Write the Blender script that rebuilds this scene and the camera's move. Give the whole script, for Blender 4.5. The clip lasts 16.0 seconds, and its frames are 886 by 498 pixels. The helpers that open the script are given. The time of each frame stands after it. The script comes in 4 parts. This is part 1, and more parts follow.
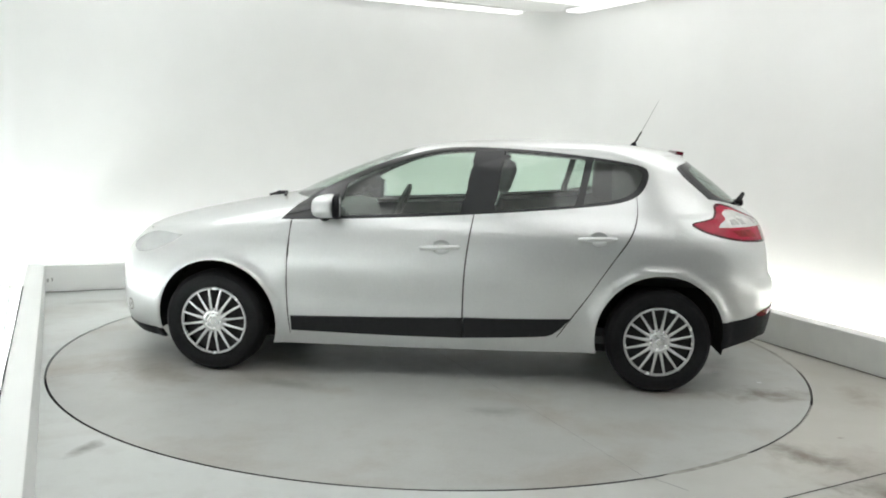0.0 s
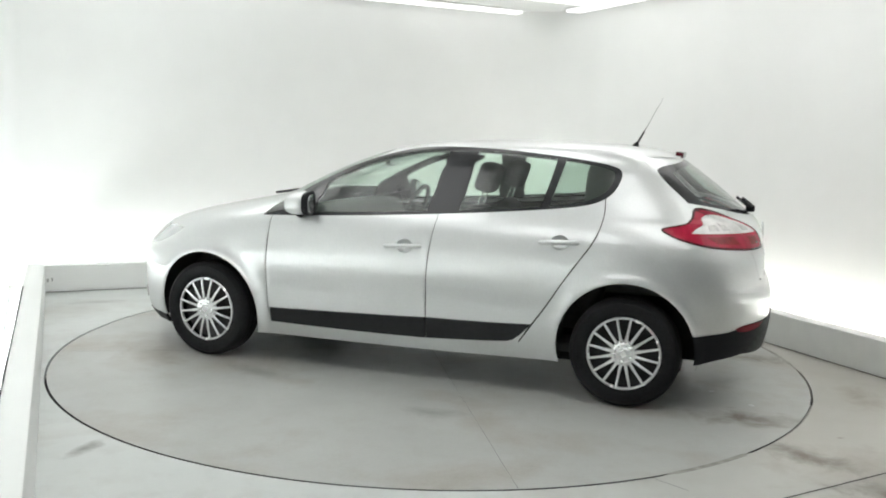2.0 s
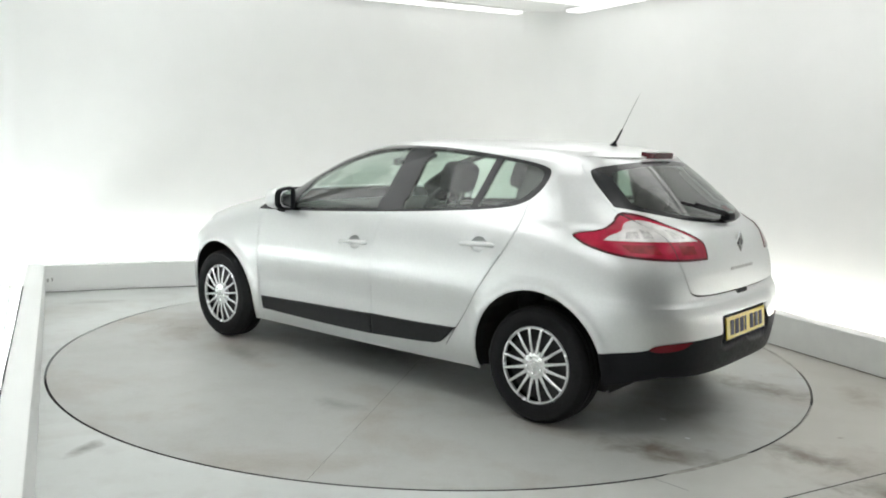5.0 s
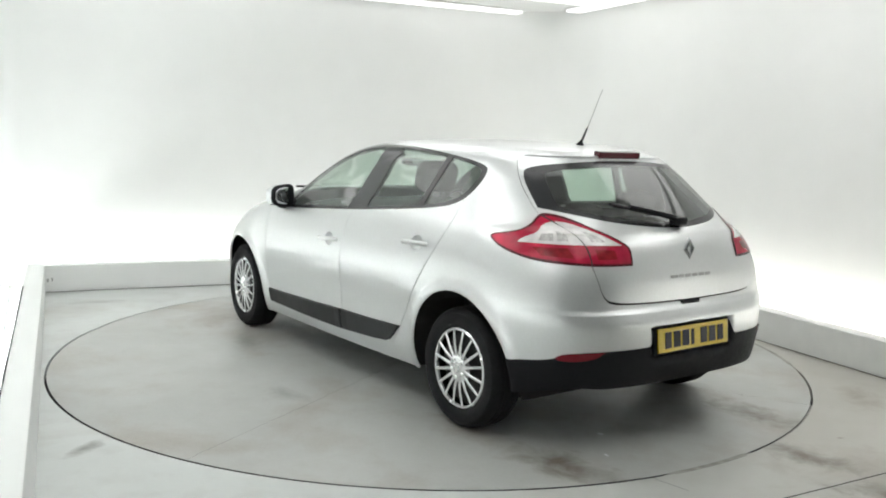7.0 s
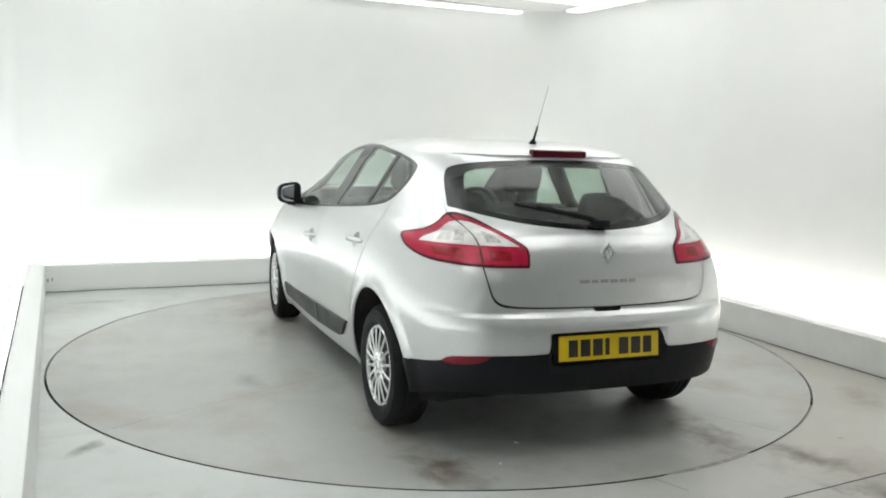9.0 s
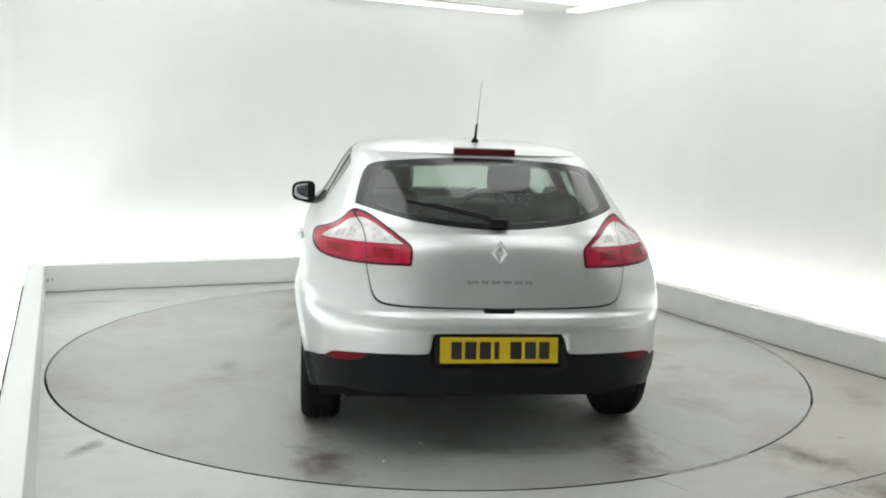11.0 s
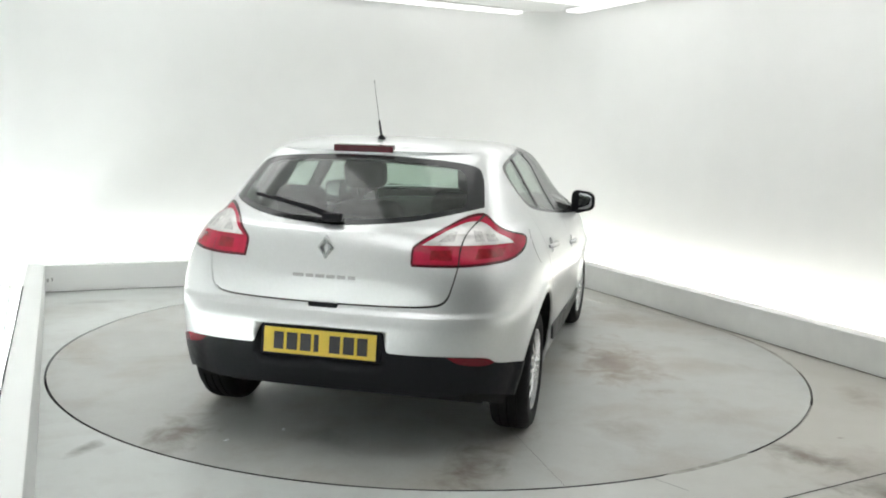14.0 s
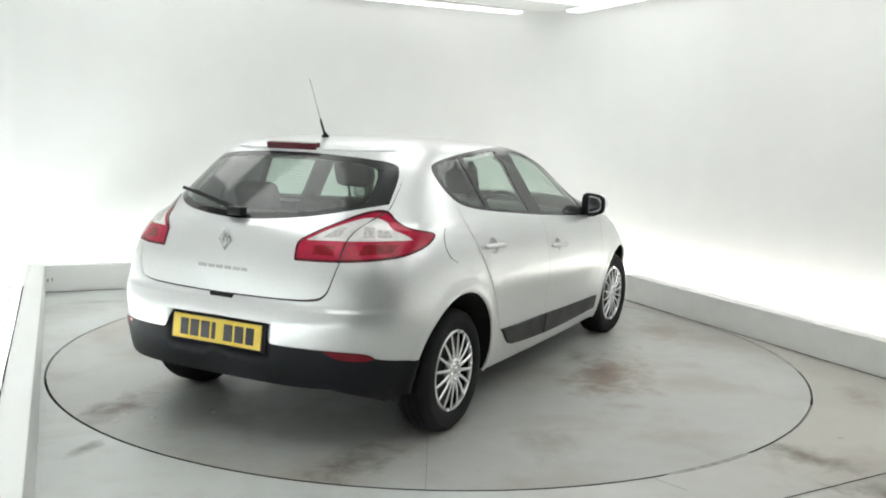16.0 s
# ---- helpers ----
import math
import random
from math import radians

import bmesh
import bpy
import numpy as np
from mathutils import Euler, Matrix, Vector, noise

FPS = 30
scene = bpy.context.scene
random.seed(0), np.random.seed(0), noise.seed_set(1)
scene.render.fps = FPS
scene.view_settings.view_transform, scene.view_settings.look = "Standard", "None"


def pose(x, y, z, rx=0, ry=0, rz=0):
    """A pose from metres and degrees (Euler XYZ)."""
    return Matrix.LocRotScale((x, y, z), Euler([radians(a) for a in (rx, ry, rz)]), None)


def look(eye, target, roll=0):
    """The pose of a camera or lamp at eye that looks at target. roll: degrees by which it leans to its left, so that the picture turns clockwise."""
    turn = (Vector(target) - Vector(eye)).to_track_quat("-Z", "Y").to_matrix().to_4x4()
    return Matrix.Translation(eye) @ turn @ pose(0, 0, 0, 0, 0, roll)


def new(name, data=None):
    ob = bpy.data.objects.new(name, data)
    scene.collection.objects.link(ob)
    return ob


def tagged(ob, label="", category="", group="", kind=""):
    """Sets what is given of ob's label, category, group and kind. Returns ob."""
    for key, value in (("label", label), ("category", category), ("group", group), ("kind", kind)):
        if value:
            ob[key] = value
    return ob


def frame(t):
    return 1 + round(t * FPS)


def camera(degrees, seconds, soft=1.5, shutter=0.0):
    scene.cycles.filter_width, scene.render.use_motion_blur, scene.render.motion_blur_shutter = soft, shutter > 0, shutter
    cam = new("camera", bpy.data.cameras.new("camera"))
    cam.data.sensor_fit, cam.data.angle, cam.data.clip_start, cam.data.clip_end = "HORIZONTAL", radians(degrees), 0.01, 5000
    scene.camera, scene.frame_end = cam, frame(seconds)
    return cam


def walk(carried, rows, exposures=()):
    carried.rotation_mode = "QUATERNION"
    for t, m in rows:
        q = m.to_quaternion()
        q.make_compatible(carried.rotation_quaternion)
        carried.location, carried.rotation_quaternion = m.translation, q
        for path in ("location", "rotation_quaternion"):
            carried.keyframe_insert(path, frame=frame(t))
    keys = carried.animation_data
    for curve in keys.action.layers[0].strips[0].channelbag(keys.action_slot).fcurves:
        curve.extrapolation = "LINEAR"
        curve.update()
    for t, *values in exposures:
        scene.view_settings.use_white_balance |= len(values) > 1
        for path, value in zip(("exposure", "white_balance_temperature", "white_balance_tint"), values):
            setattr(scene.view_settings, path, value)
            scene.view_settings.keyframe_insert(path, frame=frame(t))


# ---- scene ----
cam = camera(53.69, 16.0, soft=1.9)
EYE = Vector((0.0, -5.809, 1.446))
AIM = Vector((math.sin(0.01296) * math.cos(0.1312), math.cos(0.01296) * math.cos(0.1312), -math.sin(0.1312)))
walk(cam, [(0.0, look(EYE, EYE + AIM, 1.846)), (16.0, look(EYE, EYE + AIM, 1.846))], [(0.0, 0.33), (16.0, 0.33)])

# ---- light ----
world = bpy.data.worlds.new("studio_world")
world.use_nodes = True
world.node_tree.nodes["Background"].inputs[0].default_value = (0.9, 0.95, 1.0, 1)
world.node_tree.nodes["Background"].inputs[1].default_value = 0.0
scene.world = world
CEILING_GLOW = 1.20
TROUGH_GLOW = 17.5


# ---- materials ----
def nodes(name):
    m = bpy.data.materials.new(name)
    m.use_nodes = True
    return m, m.node_tree, m.node_tree.nodes["Principled BSDF"]


def put(bsdf, **values):
    names = {"color": "Base Color", "rough": "Roughness", "metal": "Metallic", "coat": "Coat Weight", "coat_rough": "Coat Roughness",
             "trans": "Transmission Weight", "ior": "IOR", "spec": "Specular IOR Level", "glow": "Emission Color", "power": "Emission Strength", "alpha": "Alpha"}
    for k, v in values.items():
        bsdf.inputs[names[k]].default_value = (*v, 1) if isinstance(v, tuple) else v


def noise_node(t, scale, detail=4.0, rough=0.55, stretch=None):
    co = t.nodes.new("ShaderNodeTexCoord")
    n = t.nodes.new("ShaderNodeTexNoise")
    n.inputs["Scale"].default_value, n.inputs["Detail"].default_value, n.inputs["Roughness"].default_value = scale, detail, rough
    src = co.outputs["Object"]
    if stretch:
        mp = t.nodes.new("ShaderNodeMapping")
        mp.inputs["Scale"].default_value = stretch
        t.links.new(src, mp.inputs[0])
        src = mp.outputs[0]
    t.links.new(src, n.inputs["Vector"])
    return n


def ramp(t, src, stops):
    r = t.nodes.new("ShaderNodeValToRGB")
    e = r.color_ramp.elements
    while len(e) < len(stops):
        e.new(0.5)
    for el, (pos, c) in zip(e, stops):
        el.position, el.color = pos, (c, c, c, 1) if not isinstance(c, tuple) else (*c, 1)
    t.links.new(src, r.inputs[0])
    return r


def mix(t, fac, a, b, mode="MIX"):
    n = t.nodes.new("ShaderNodeMix")
    n.data_type, n.blend_type = "RGBA", mode
    for i, v in ((0, fac), (6, a), (7, b)):
        if hasattr(v, "links"):
            t.links.new(v, n.inputs[i])
        else:
            n.inputs[i].default_value = v if i == 0 else (*v, 1)
    return n.outputs[2]


def bump(t, bsdf, src, strength, distance):
    b = t.nodes.new("ShaderNodeBump")
    b.inputs["Strength"].default_value, b.inputs["Distance"].default_value = strength, distance
    t.links.new(src, b.inputs["Height"])
    t.links.new(b.outputs[0], bsdf.inputs["Normal"])


def simple(name, color, rough=0.5, metal=0.0, grain=0.0, scale=40.0, relief=0.0, **more):
    m, t, b = nodes(name)
    put(b, color=color, rough=rough, metal=metal, **more)
    if grain:
        n = noise_node(t, scale)
        dark = tuple(c * (1 - grain) for c in color)
        light = tuple(min(1, c * (1 + grain)) for c in color)
        t.links.new(ramp(t, n.outputs[0], [(0.3, dark), (0.7, light)]).outputs[0], b.inputs["Base Color"])
        n2 = noise_node(t, scale * 0.13)
        t.links.new(ramp(t, n2.outputs[0], [(0.3, max(0, rough - 0.07)), (0.7, min(1, rough + 0.07))]).outputs[0], b.inputs["Roughness"])
        if relief:
            bump(t, b, n.outputs[0], 0.5, relief)
    return m


def paint_material():
    """Silver metallic paint under clear lacquer: faint flake and dust."""
    m, t, b = nodes("silver_paint")
    put(b, metal=0.68, rough=0.30, coat=0.5, coat_rough=0.06)
    flake = noise_node(t, 70, 2)
    dust_haze = noise_node(t, 2.2, 4, 0.5)
    c = mix(t, ramp(t, flake.outputs[0], [(0.35, 0.0), (0.65, 1.0)]).outputs[0], (0.720, 0.735, 0.739), (0.740, 0.755, 0.760))
    c = mix(t, ramp(t, dust_haze.outputs[0], [(0.40, 0.0), (0.85, 0.12)]).outputs[0], c, (0.55, 0.54, 0.52))
    t.links.new(c, b.inputs["Base Color"])
    t.links.new(ramp(t, dust_haze.outputs[0], [(0.2, 0.28), (0.85, 0.36)]).outputs[0], b.inputs["Roughness"])
    return m


def glass_material(name, tint, gloss=0.03, film=0.03):
    """Tinted pane: clear body, mirror gloss, a pale uneven film that stands in for hazy reflections."""
    m = bpy.data.materials.new(name)
    m.use_nodes = True
    t = m.node_tree
    t.nodes.clear()
    out = t.nodes.new("ShaderNodeOutputMaterial")
    clear, shine, both, fr, p5, mul = (t.nodes.new("ShaderNode" + k) for k in ("BsdfTransparent", "BsdfGlossy", "MixShader", "LayerWeight", "Math", "Math"))
    clear.inputs[0].default_value = (*tint, 1)
    shine.inputs["Roughness"].default_value = gloss
    fr.inputs["Blend"].default_value = 0.5
    p5.operation, mul.operation = "POWER", "MULTIPLY_ADD"
    p5.inputs[1].default_value, mul.inputs[1].default_value, mul.inputs[2].default_value = 3.9, 0.9, 0.07
    t.links.new(fr.outputs["Facing"], p5.inputs[0])
    t.links.new(p5.outputs[0], mul.inputs[0])
    t.links.new(mul.outputs[0], both.inputs[0])
    t.links.new(clear.outputs[0], both.inputs[1])
    t.links.new(shine.outputs[0], both.inputs[2])
    # streaky reflections on the panes are painted as a thin pale diffuse layer
    dust_haze, hazed = t.nodes.new("ShaderNodeBsdfDiffuse"), t.nodes.new("ShaderNodeMixShader")
    dust_haze.inputs[0].default_value = (0.62, 0.65, 0.63, 1)
    streaks = noise_node(t, 5.0, 5, 0.6, (1.0, 1.6, 0.35))
    t.links.new(ramp(t, streaks.outputs[0], [(0.35, film * 0.5), (0.72, film * 1.9)]).outputs[0], hazed.inputs[0])
    t.links.new(both.outputs[0], hazed.inputs[1])
    t.links.new(dust_haze.outputs[0], hazed.inputs[2])
    t.links.new(hazed.outputs[0], out.inputs[0])
    return m


def floor_material(name, seed, stain, spots, base, side_tone=None):
    """Painted concrete: pale grey, worn patches, brown stains, scuffs; spots also hold painted shade."""
    m, t, b = nodes(name)
    co = t.nodes.new("ShaderNodeTexCoord")
    mp = t.nodes.new("ShaderNodeMapping")
    mp.inputs["Location"].default_value = (seed, seed * 1.7, 0)
    t.links.new(co.outputs["Object"], mp.inputs[0])

    def n(scale, detail, rough=0.6, dist=0.0):
        x = t.nodes.new("ShaderNodeTexNoise")
        for k, v in (("Scale", scale), ("Detail", detail), ("Roughness", rough), ("Distortion", dist)):
            x.inputs[k].default_value = v
        t.links.new(mp.outputs[0], x.inputs["Vector"])
        return x.outputs[0]
    c = mix(t, ramp(t, n(0.9, 5), [(0.3, 0.0), (0.7, 1.0)]).outputs[0], base, tuple(v * 1.17 for v in base))
    c = mix(t, ramp(t, n(1.3, 5, 0.6, 0.3), [(0.50, 0.0), (0.80, stain)]).outputs[0], c, (0.27, 0.22, 0.165))
    c = mix(t, ramp(t, n(6.0, 4, 0.6), [(0.50, 0.0), (0.85, 0.30)]).outputs[0], c, (0.30, 0.28, 0.25))
    c = mix(t, ramp(t, n(60.0, 4), [(0.35, 0.0), (0.7, 0.18)]).outputs[0], c, (0.55, 0.55, 0.53))
    # blends to a darker, warmer tone as x grows, with a wavering edge
    if side_tone:
        sep, wob = t.nodes.new("ShaderNodeSeparateXYZ"), t.nodes.new("ShaderNodeMath")
        wob.operation = "MULTIPLY_ADD"
        wob.inputs[1].default_value = 0.8
        t.links.new(co.outputs["Object"], sep.inputs[0])
        t.links.new(n(0.8, 4, 0.55), wob.inputs[0])
        t.links.new(sep.outputs["X"], wob.inputs[2])
        reach = t.nodes.new("ShaderNodeMapRange")
        reach.inputs["From Min"].default_value, reach.inputs["From Max"].default_value = side_tone[1:]
        t.links.new(wob.outputs[0], reach.inputs["Value"])
        c = mix(t, ramp(t, reach.outputs[0], [(0.0, 0.0), (1.0, 0.85)]).outputs[0], c, side_tone[0])
    rough_edge = ramp(t, n(5.0, 5, 0.62, 0.4), [(0.2, 0.0), (0.8, 0.9)]).outputs[0]
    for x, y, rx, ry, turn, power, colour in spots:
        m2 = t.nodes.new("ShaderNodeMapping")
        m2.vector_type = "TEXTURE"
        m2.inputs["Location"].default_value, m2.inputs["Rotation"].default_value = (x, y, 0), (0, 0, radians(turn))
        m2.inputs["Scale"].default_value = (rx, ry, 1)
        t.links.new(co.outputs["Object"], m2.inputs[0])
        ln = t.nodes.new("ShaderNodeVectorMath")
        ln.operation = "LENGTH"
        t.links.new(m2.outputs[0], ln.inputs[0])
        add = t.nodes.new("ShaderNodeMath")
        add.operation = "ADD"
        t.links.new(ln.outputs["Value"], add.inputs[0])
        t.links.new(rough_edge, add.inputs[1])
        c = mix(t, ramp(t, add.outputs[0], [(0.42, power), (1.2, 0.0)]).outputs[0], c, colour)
    t.links.new(c, b.inputs["Base Color"])
    t.links.new(ramp(t, n(2.5, 6), [(0.3, 0.28), (0.7, 0.44)]).outputs[0], b.inputs["Roughness"])
    bump(t, b, n(90.0, 4), 0.25, 0.001)
    return m


PAINT = paint_material()
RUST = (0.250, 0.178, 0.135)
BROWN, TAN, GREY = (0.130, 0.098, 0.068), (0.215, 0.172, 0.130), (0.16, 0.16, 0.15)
# the last, grey-green tone paints shade on the floor by the right kerb
OLIVE, STAIN, KERB_SHADE = (0.26, 0.245, 0.205), (0.155, 0.128, 0.095), (0.25, 0.255, 0.24)
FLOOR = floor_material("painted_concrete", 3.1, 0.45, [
    (2.25, -2.15, 0.40, 0.15, -10, 0.5, BROWN), (2.65, 0.1, 0.16, 0.55, -24, 0.5, KERB_SHADE), (2.45, 0.75, 0.14, 0.45, -24, 0.5, KERB_SHADE), (-1.53, -2.04, 0.10, 0.22, -15, 0.95, GREY),
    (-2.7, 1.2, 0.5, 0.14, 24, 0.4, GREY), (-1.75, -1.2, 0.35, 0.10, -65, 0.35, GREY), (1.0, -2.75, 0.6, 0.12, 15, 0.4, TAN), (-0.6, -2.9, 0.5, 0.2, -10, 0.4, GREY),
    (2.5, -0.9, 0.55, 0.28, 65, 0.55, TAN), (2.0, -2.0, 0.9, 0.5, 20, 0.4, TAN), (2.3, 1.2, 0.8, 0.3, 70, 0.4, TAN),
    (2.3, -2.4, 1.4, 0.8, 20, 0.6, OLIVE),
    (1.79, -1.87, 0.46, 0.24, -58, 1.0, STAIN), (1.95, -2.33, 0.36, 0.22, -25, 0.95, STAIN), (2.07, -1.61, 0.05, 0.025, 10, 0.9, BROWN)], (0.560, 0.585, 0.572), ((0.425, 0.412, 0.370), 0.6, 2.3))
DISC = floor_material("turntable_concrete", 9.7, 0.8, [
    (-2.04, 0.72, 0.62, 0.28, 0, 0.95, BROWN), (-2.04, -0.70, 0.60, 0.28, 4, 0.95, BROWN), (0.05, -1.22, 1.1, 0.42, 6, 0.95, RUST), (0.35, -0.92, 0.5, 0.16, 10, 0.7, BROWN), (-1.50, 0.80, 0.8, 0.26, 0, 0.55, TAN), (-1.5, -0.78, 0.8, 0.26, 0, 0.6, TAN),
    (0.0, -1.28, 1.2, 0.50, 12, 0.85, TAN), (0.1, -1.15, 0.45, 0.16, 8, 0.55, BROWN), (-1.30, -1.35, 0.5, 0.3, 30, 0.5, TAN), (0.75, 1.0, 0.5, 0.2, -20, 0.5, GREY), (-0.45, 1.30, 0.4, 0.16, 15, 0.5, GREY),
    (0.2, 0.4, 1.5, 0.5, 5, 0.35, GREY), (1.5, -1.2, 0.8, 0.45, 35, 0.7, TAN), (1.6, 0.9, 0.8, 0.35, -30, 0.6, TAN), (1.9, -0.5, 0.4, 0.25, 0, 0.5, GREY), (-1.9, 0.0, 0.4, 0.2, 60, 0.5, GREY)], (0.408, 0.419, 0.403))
WALL = simple("white_wall_paint", (0.838, 0.85, 0.838), 0.55, grain=0.012, scale=3.0)
GREYWALL = simple("grey_wall_paint", (0.15, 0.155, 0.16), 0.6, grain=0.03, scale=3.0)
KERB = simple("grey_white_kerb_paint", (0.76, 0.77, 0.75), 0.55, grain=0.04, scale=6.0, relief=0.001)
SLOT = simple("dark_gap", (0.018, 0.018, 0.018), 0.8)
BLACK = simple("black_textured_plastic", (0.010, 0.0105, 0.0125), 0.5, grain=0.15, scale=300, relief=0.0004, spec=0.16)
TRIM = simple("black_gloss_trim", (0.018, 0.019, 0.021), 0.18)
RUBBER = simple("tyre_rubber", (0.009, 0.009, 0.010), 0.78, grain=0.2, scale=60, relief=0.0006, spec=0.25)
LINER = simple("wheel_arch_liner", (0.012, 0.012, 0.012), 0.9, grain=0.2, scale=50)
HUBCAP = simple("silver_hubcap_paint", (0.84, 0.85, 0.86), 0.24, 0.65, grain=0.04, scale=80, coat=0.3)
LETTER = simple("grey_letter_metal", (0.44, 0.44, 0.445), 0.45, 0.5)
DULL = simple("worn_chrome", (0.58, 0.59, 0.60), 0.26, 1.0)
CHROME = simple("chrome", (0.80, 0.81, 0.82), 0.12, 1.0)
STEEL = simple("dark_wheel_steel", (0.012, 0.012, 0.013), 0.7, 0.0)
RED = simple("red_lamp_plastic", (0.41, 0.011, 0.040), 0.12, grain=0.2, scale=18, spec=0.35)
LAMPGREY = simple("grey_lamp_reflector", (0.60, 0.58, 0.57), 0.25, 0.3, grain=0.3, scale=60)
DARKRED = simple("dark_red_lamp_plastic", (0.17, 0.012, 0.02), 0.2, spec=0.3)
STOPRED = simple("dark_stop_lamp_plastic", (0.085, 0.008, 0.014), 0.15, spec=0.35)
DEEPRED = simple("deep_red_lamp_plastic", (0.24, 0.006, 0.014), 0.12, grain=0.25, scale=30, spec=0.35)
CLEAR = simple("clear_lamp_plastic", (0.72, 0.70, 0.69), 0.18, 0.10, grain=0.14, scale=22, coat=0.6, coat_rough=0.05)
HEADLENS = simple("clear_headlamp_plastic", (0.62, 0.64, 0.65), 0.12, 0.25, grain=0.10, scale=9, coat=0.8, coat_rough=0.03)
YELLOW = simple("yellow_plate", (0.62, 0.44, 0.012), 0.32, grain=0.03, scale=20, coat=0.3)
INK = simple("black_ink", (0.02, 0.018, 0.012), 0.5)
FABRIC = simple("dark_grey_fabric", (0.030, 0.031, 0.033), 0.95, grain=0.15, scale=30, spec=0.2)
CABIN = simple("charcoal_cabin_plastic", (0.045, 0.047, 0.047), 0.65, grain=0.1, scale=200)
HEADLINER = simple("pale_grey_headliner", (0.42, 0.42, 0.40), 0.95, grain=0.05, scale=200)
GLASS = glass_material("green_tinted_glass", (0.80, 0.91, 0.84), 0.03, 0.04)
DARKGLASS = glass_material("rear_tinted_glass", (0.54, 0.65, 0.58), 0.03, 0.045)
SATIN = simple("satin_black_moulding", (0.014, 0.0145, 0.016), 0.42, grain=0.15, scale=40, spec=0.3)
MIRROR = simple("mirror_glass", (0.50, 0.51, 0.53), 0.02, 1.0)
WHITE_PAPER = simple("white_paper", (0.8, 0.82, 0.84), 0.7)
GLOW = simple("light_diffuser", (0.9, 0.9, 0.9), 0.5, glow=(0.995, 1.0, 0.985), power=CEILING_GLOW)
EDGE_GLOW = simple("edge_light_diffuser", (0.9, 0.9, 0.9), 0.5, glow=(1.0, 1.0, 0.985), power=1.15)
BRIGHT_TUBE = simple("bright_trough_tube", (0.9, 0.9, 0.9), 0.5, glow=(0.96, 1.0, 1.0), power=TROUGH_GLOW * 2.3)
TUBE = simple("trough_tube", (0.9, 0.9, 0.9), 0.5, glow=(0.995, 1.0, 0.99), power=TROUGH_GLOW)
WARM_TUBE = simple("warm_trough_tube", (0.9, 0.9, 0.9), 0.5, glow=(1.0, 0.975, 0.93), power=TROUGH_GLOW)


# ---- mesh helpers ----
def mesh_of(name, verts, faces, material, parent=None, label="", normals=None, smooth=True):
    me = bpy.data.meshes.new(name)
    me.from_pydata([tuple(v) for v in verts], [], faces)
    me.materials.append(material)
    me.update()
    if smooth:
        me.polygons.foreach_set("use_smooth", [True] * len(me.polygons))
    if normals is not None:
        me.normals_split_custom_set_from_vertices([tuple(n) for n in normals])
    ob = new(name, me)
    ob.parent = parent
    return tagged(ob, label)


def part(name, bm, material, parent=None, label="", smooth=False, angle=None):
    """One bmesh as one mesh object under its thing."""
    bm.normal_update()
    me = bpy.data.meshes.new(name)
    bm.to_mesh(me)
    bm.free()
    me.materials.append(material)
    if smooth:
        me.polygons.foreach_set("use_smooth", [True] * len(me.polygons))
        me.set_sharp_from_angle(angle=radians(angle or 40))
    ob = new(name, me)
    ob.parent = parent
    return tagged(ob, label)


def box(size, at=(0, 0, 0), bevel=0.0, turn=None, bm=None, segments=2):
    own = bmesh.new()
    bmesh.ops.create_cube(own, size=1, matrix=Matrix.Diagonal((*size, 1)))
    if bevel:
        bmesh.ops.bevel(own, geom=own.edges[:], offset=bevel, segments=segments, affect="EDGES", profile=0.6)
    m = Matrix.Translation(at) @ (turn.to_4x4() if turn else Matrix())
    bmesh.ops.transform(own, matrix=m, verts=own.verts[:])
    return join(bm, own)


def join(bm, own):
    if bm is None:
        return own
    me = bpy.data.meshes.new("scratch")
    own.to_mesh(me)
    own.free()
    bm.from_mesh(me)
    bpy.data.meshes.remove(me)
    return bm


def lathe(profile, n=48, axis="y", bm=None):
    """Turns (radius, along) pairs about an axis; closed if the first and last pairs agree."""
    own = bmesh.new()
    rings = []
    for r, a in profile:
        ring = []
        for i in range(n):
            c, s = math.cos(2 * math.pi * i / n), math.sin(2 * math.pi * i / n)
            ring.append(own.verts.new((r * c, a, r * s) if axis == "y" else (r * c, r * s, a)))
        rings.append(ring)
    for p, q in zip(rings, rings[1:]):
        for i in range(n):
            j = (i + 1) % n
            own.faces.new((p[i], p[j], q[j], q[i]))
    bmesh.ops.remove_doubles(own, verts=own.verts[:], dist=1e-6)
    bmesh.ops.recalc_face_normals(own, faces=own.faces[:])
    return join(bm, own)


def rod(points, radii, n=10, bm=None):
    """A tapering round bar along points."""
    own = bmesh.new()
    rings = []
    pts = [Vector(p) for p in points]
    for i, p in enumerate(pts):
        d = (pts[min(i + 1, len(pts) - 1)] - pts[max(i - 1, 0)]).normalized()
        a = d.orthogonal().normalized()
        b = d.cross(a)
        r = radii[i] if isinstance(radii, (list, tuple)) else radii
        rings.append([own.verts.new(p + r * (math.cos(2 * math.pi * k / n) * a + math.sin(2 * math.pi * k / n) * b)) for k in range(n)])
    # keep rings from twisting
    for p, q in zip(rings, rings[1:]):
        shift = min(range(n), key=lambda s: (q[s].co - p[0].co).length)
        for k in range(n):
            own.faces.new((p[k], p[(k + 1) % n], q[(k + 1 + shift) % n], q[(k + shift) % n]))
    own.faces.new(rings[0][::-1])
    own.faces.new(rings[-1])
    bmesh.ops.recalc_face_normals(own, faces=own.faces[:])
    return join(bm, own)


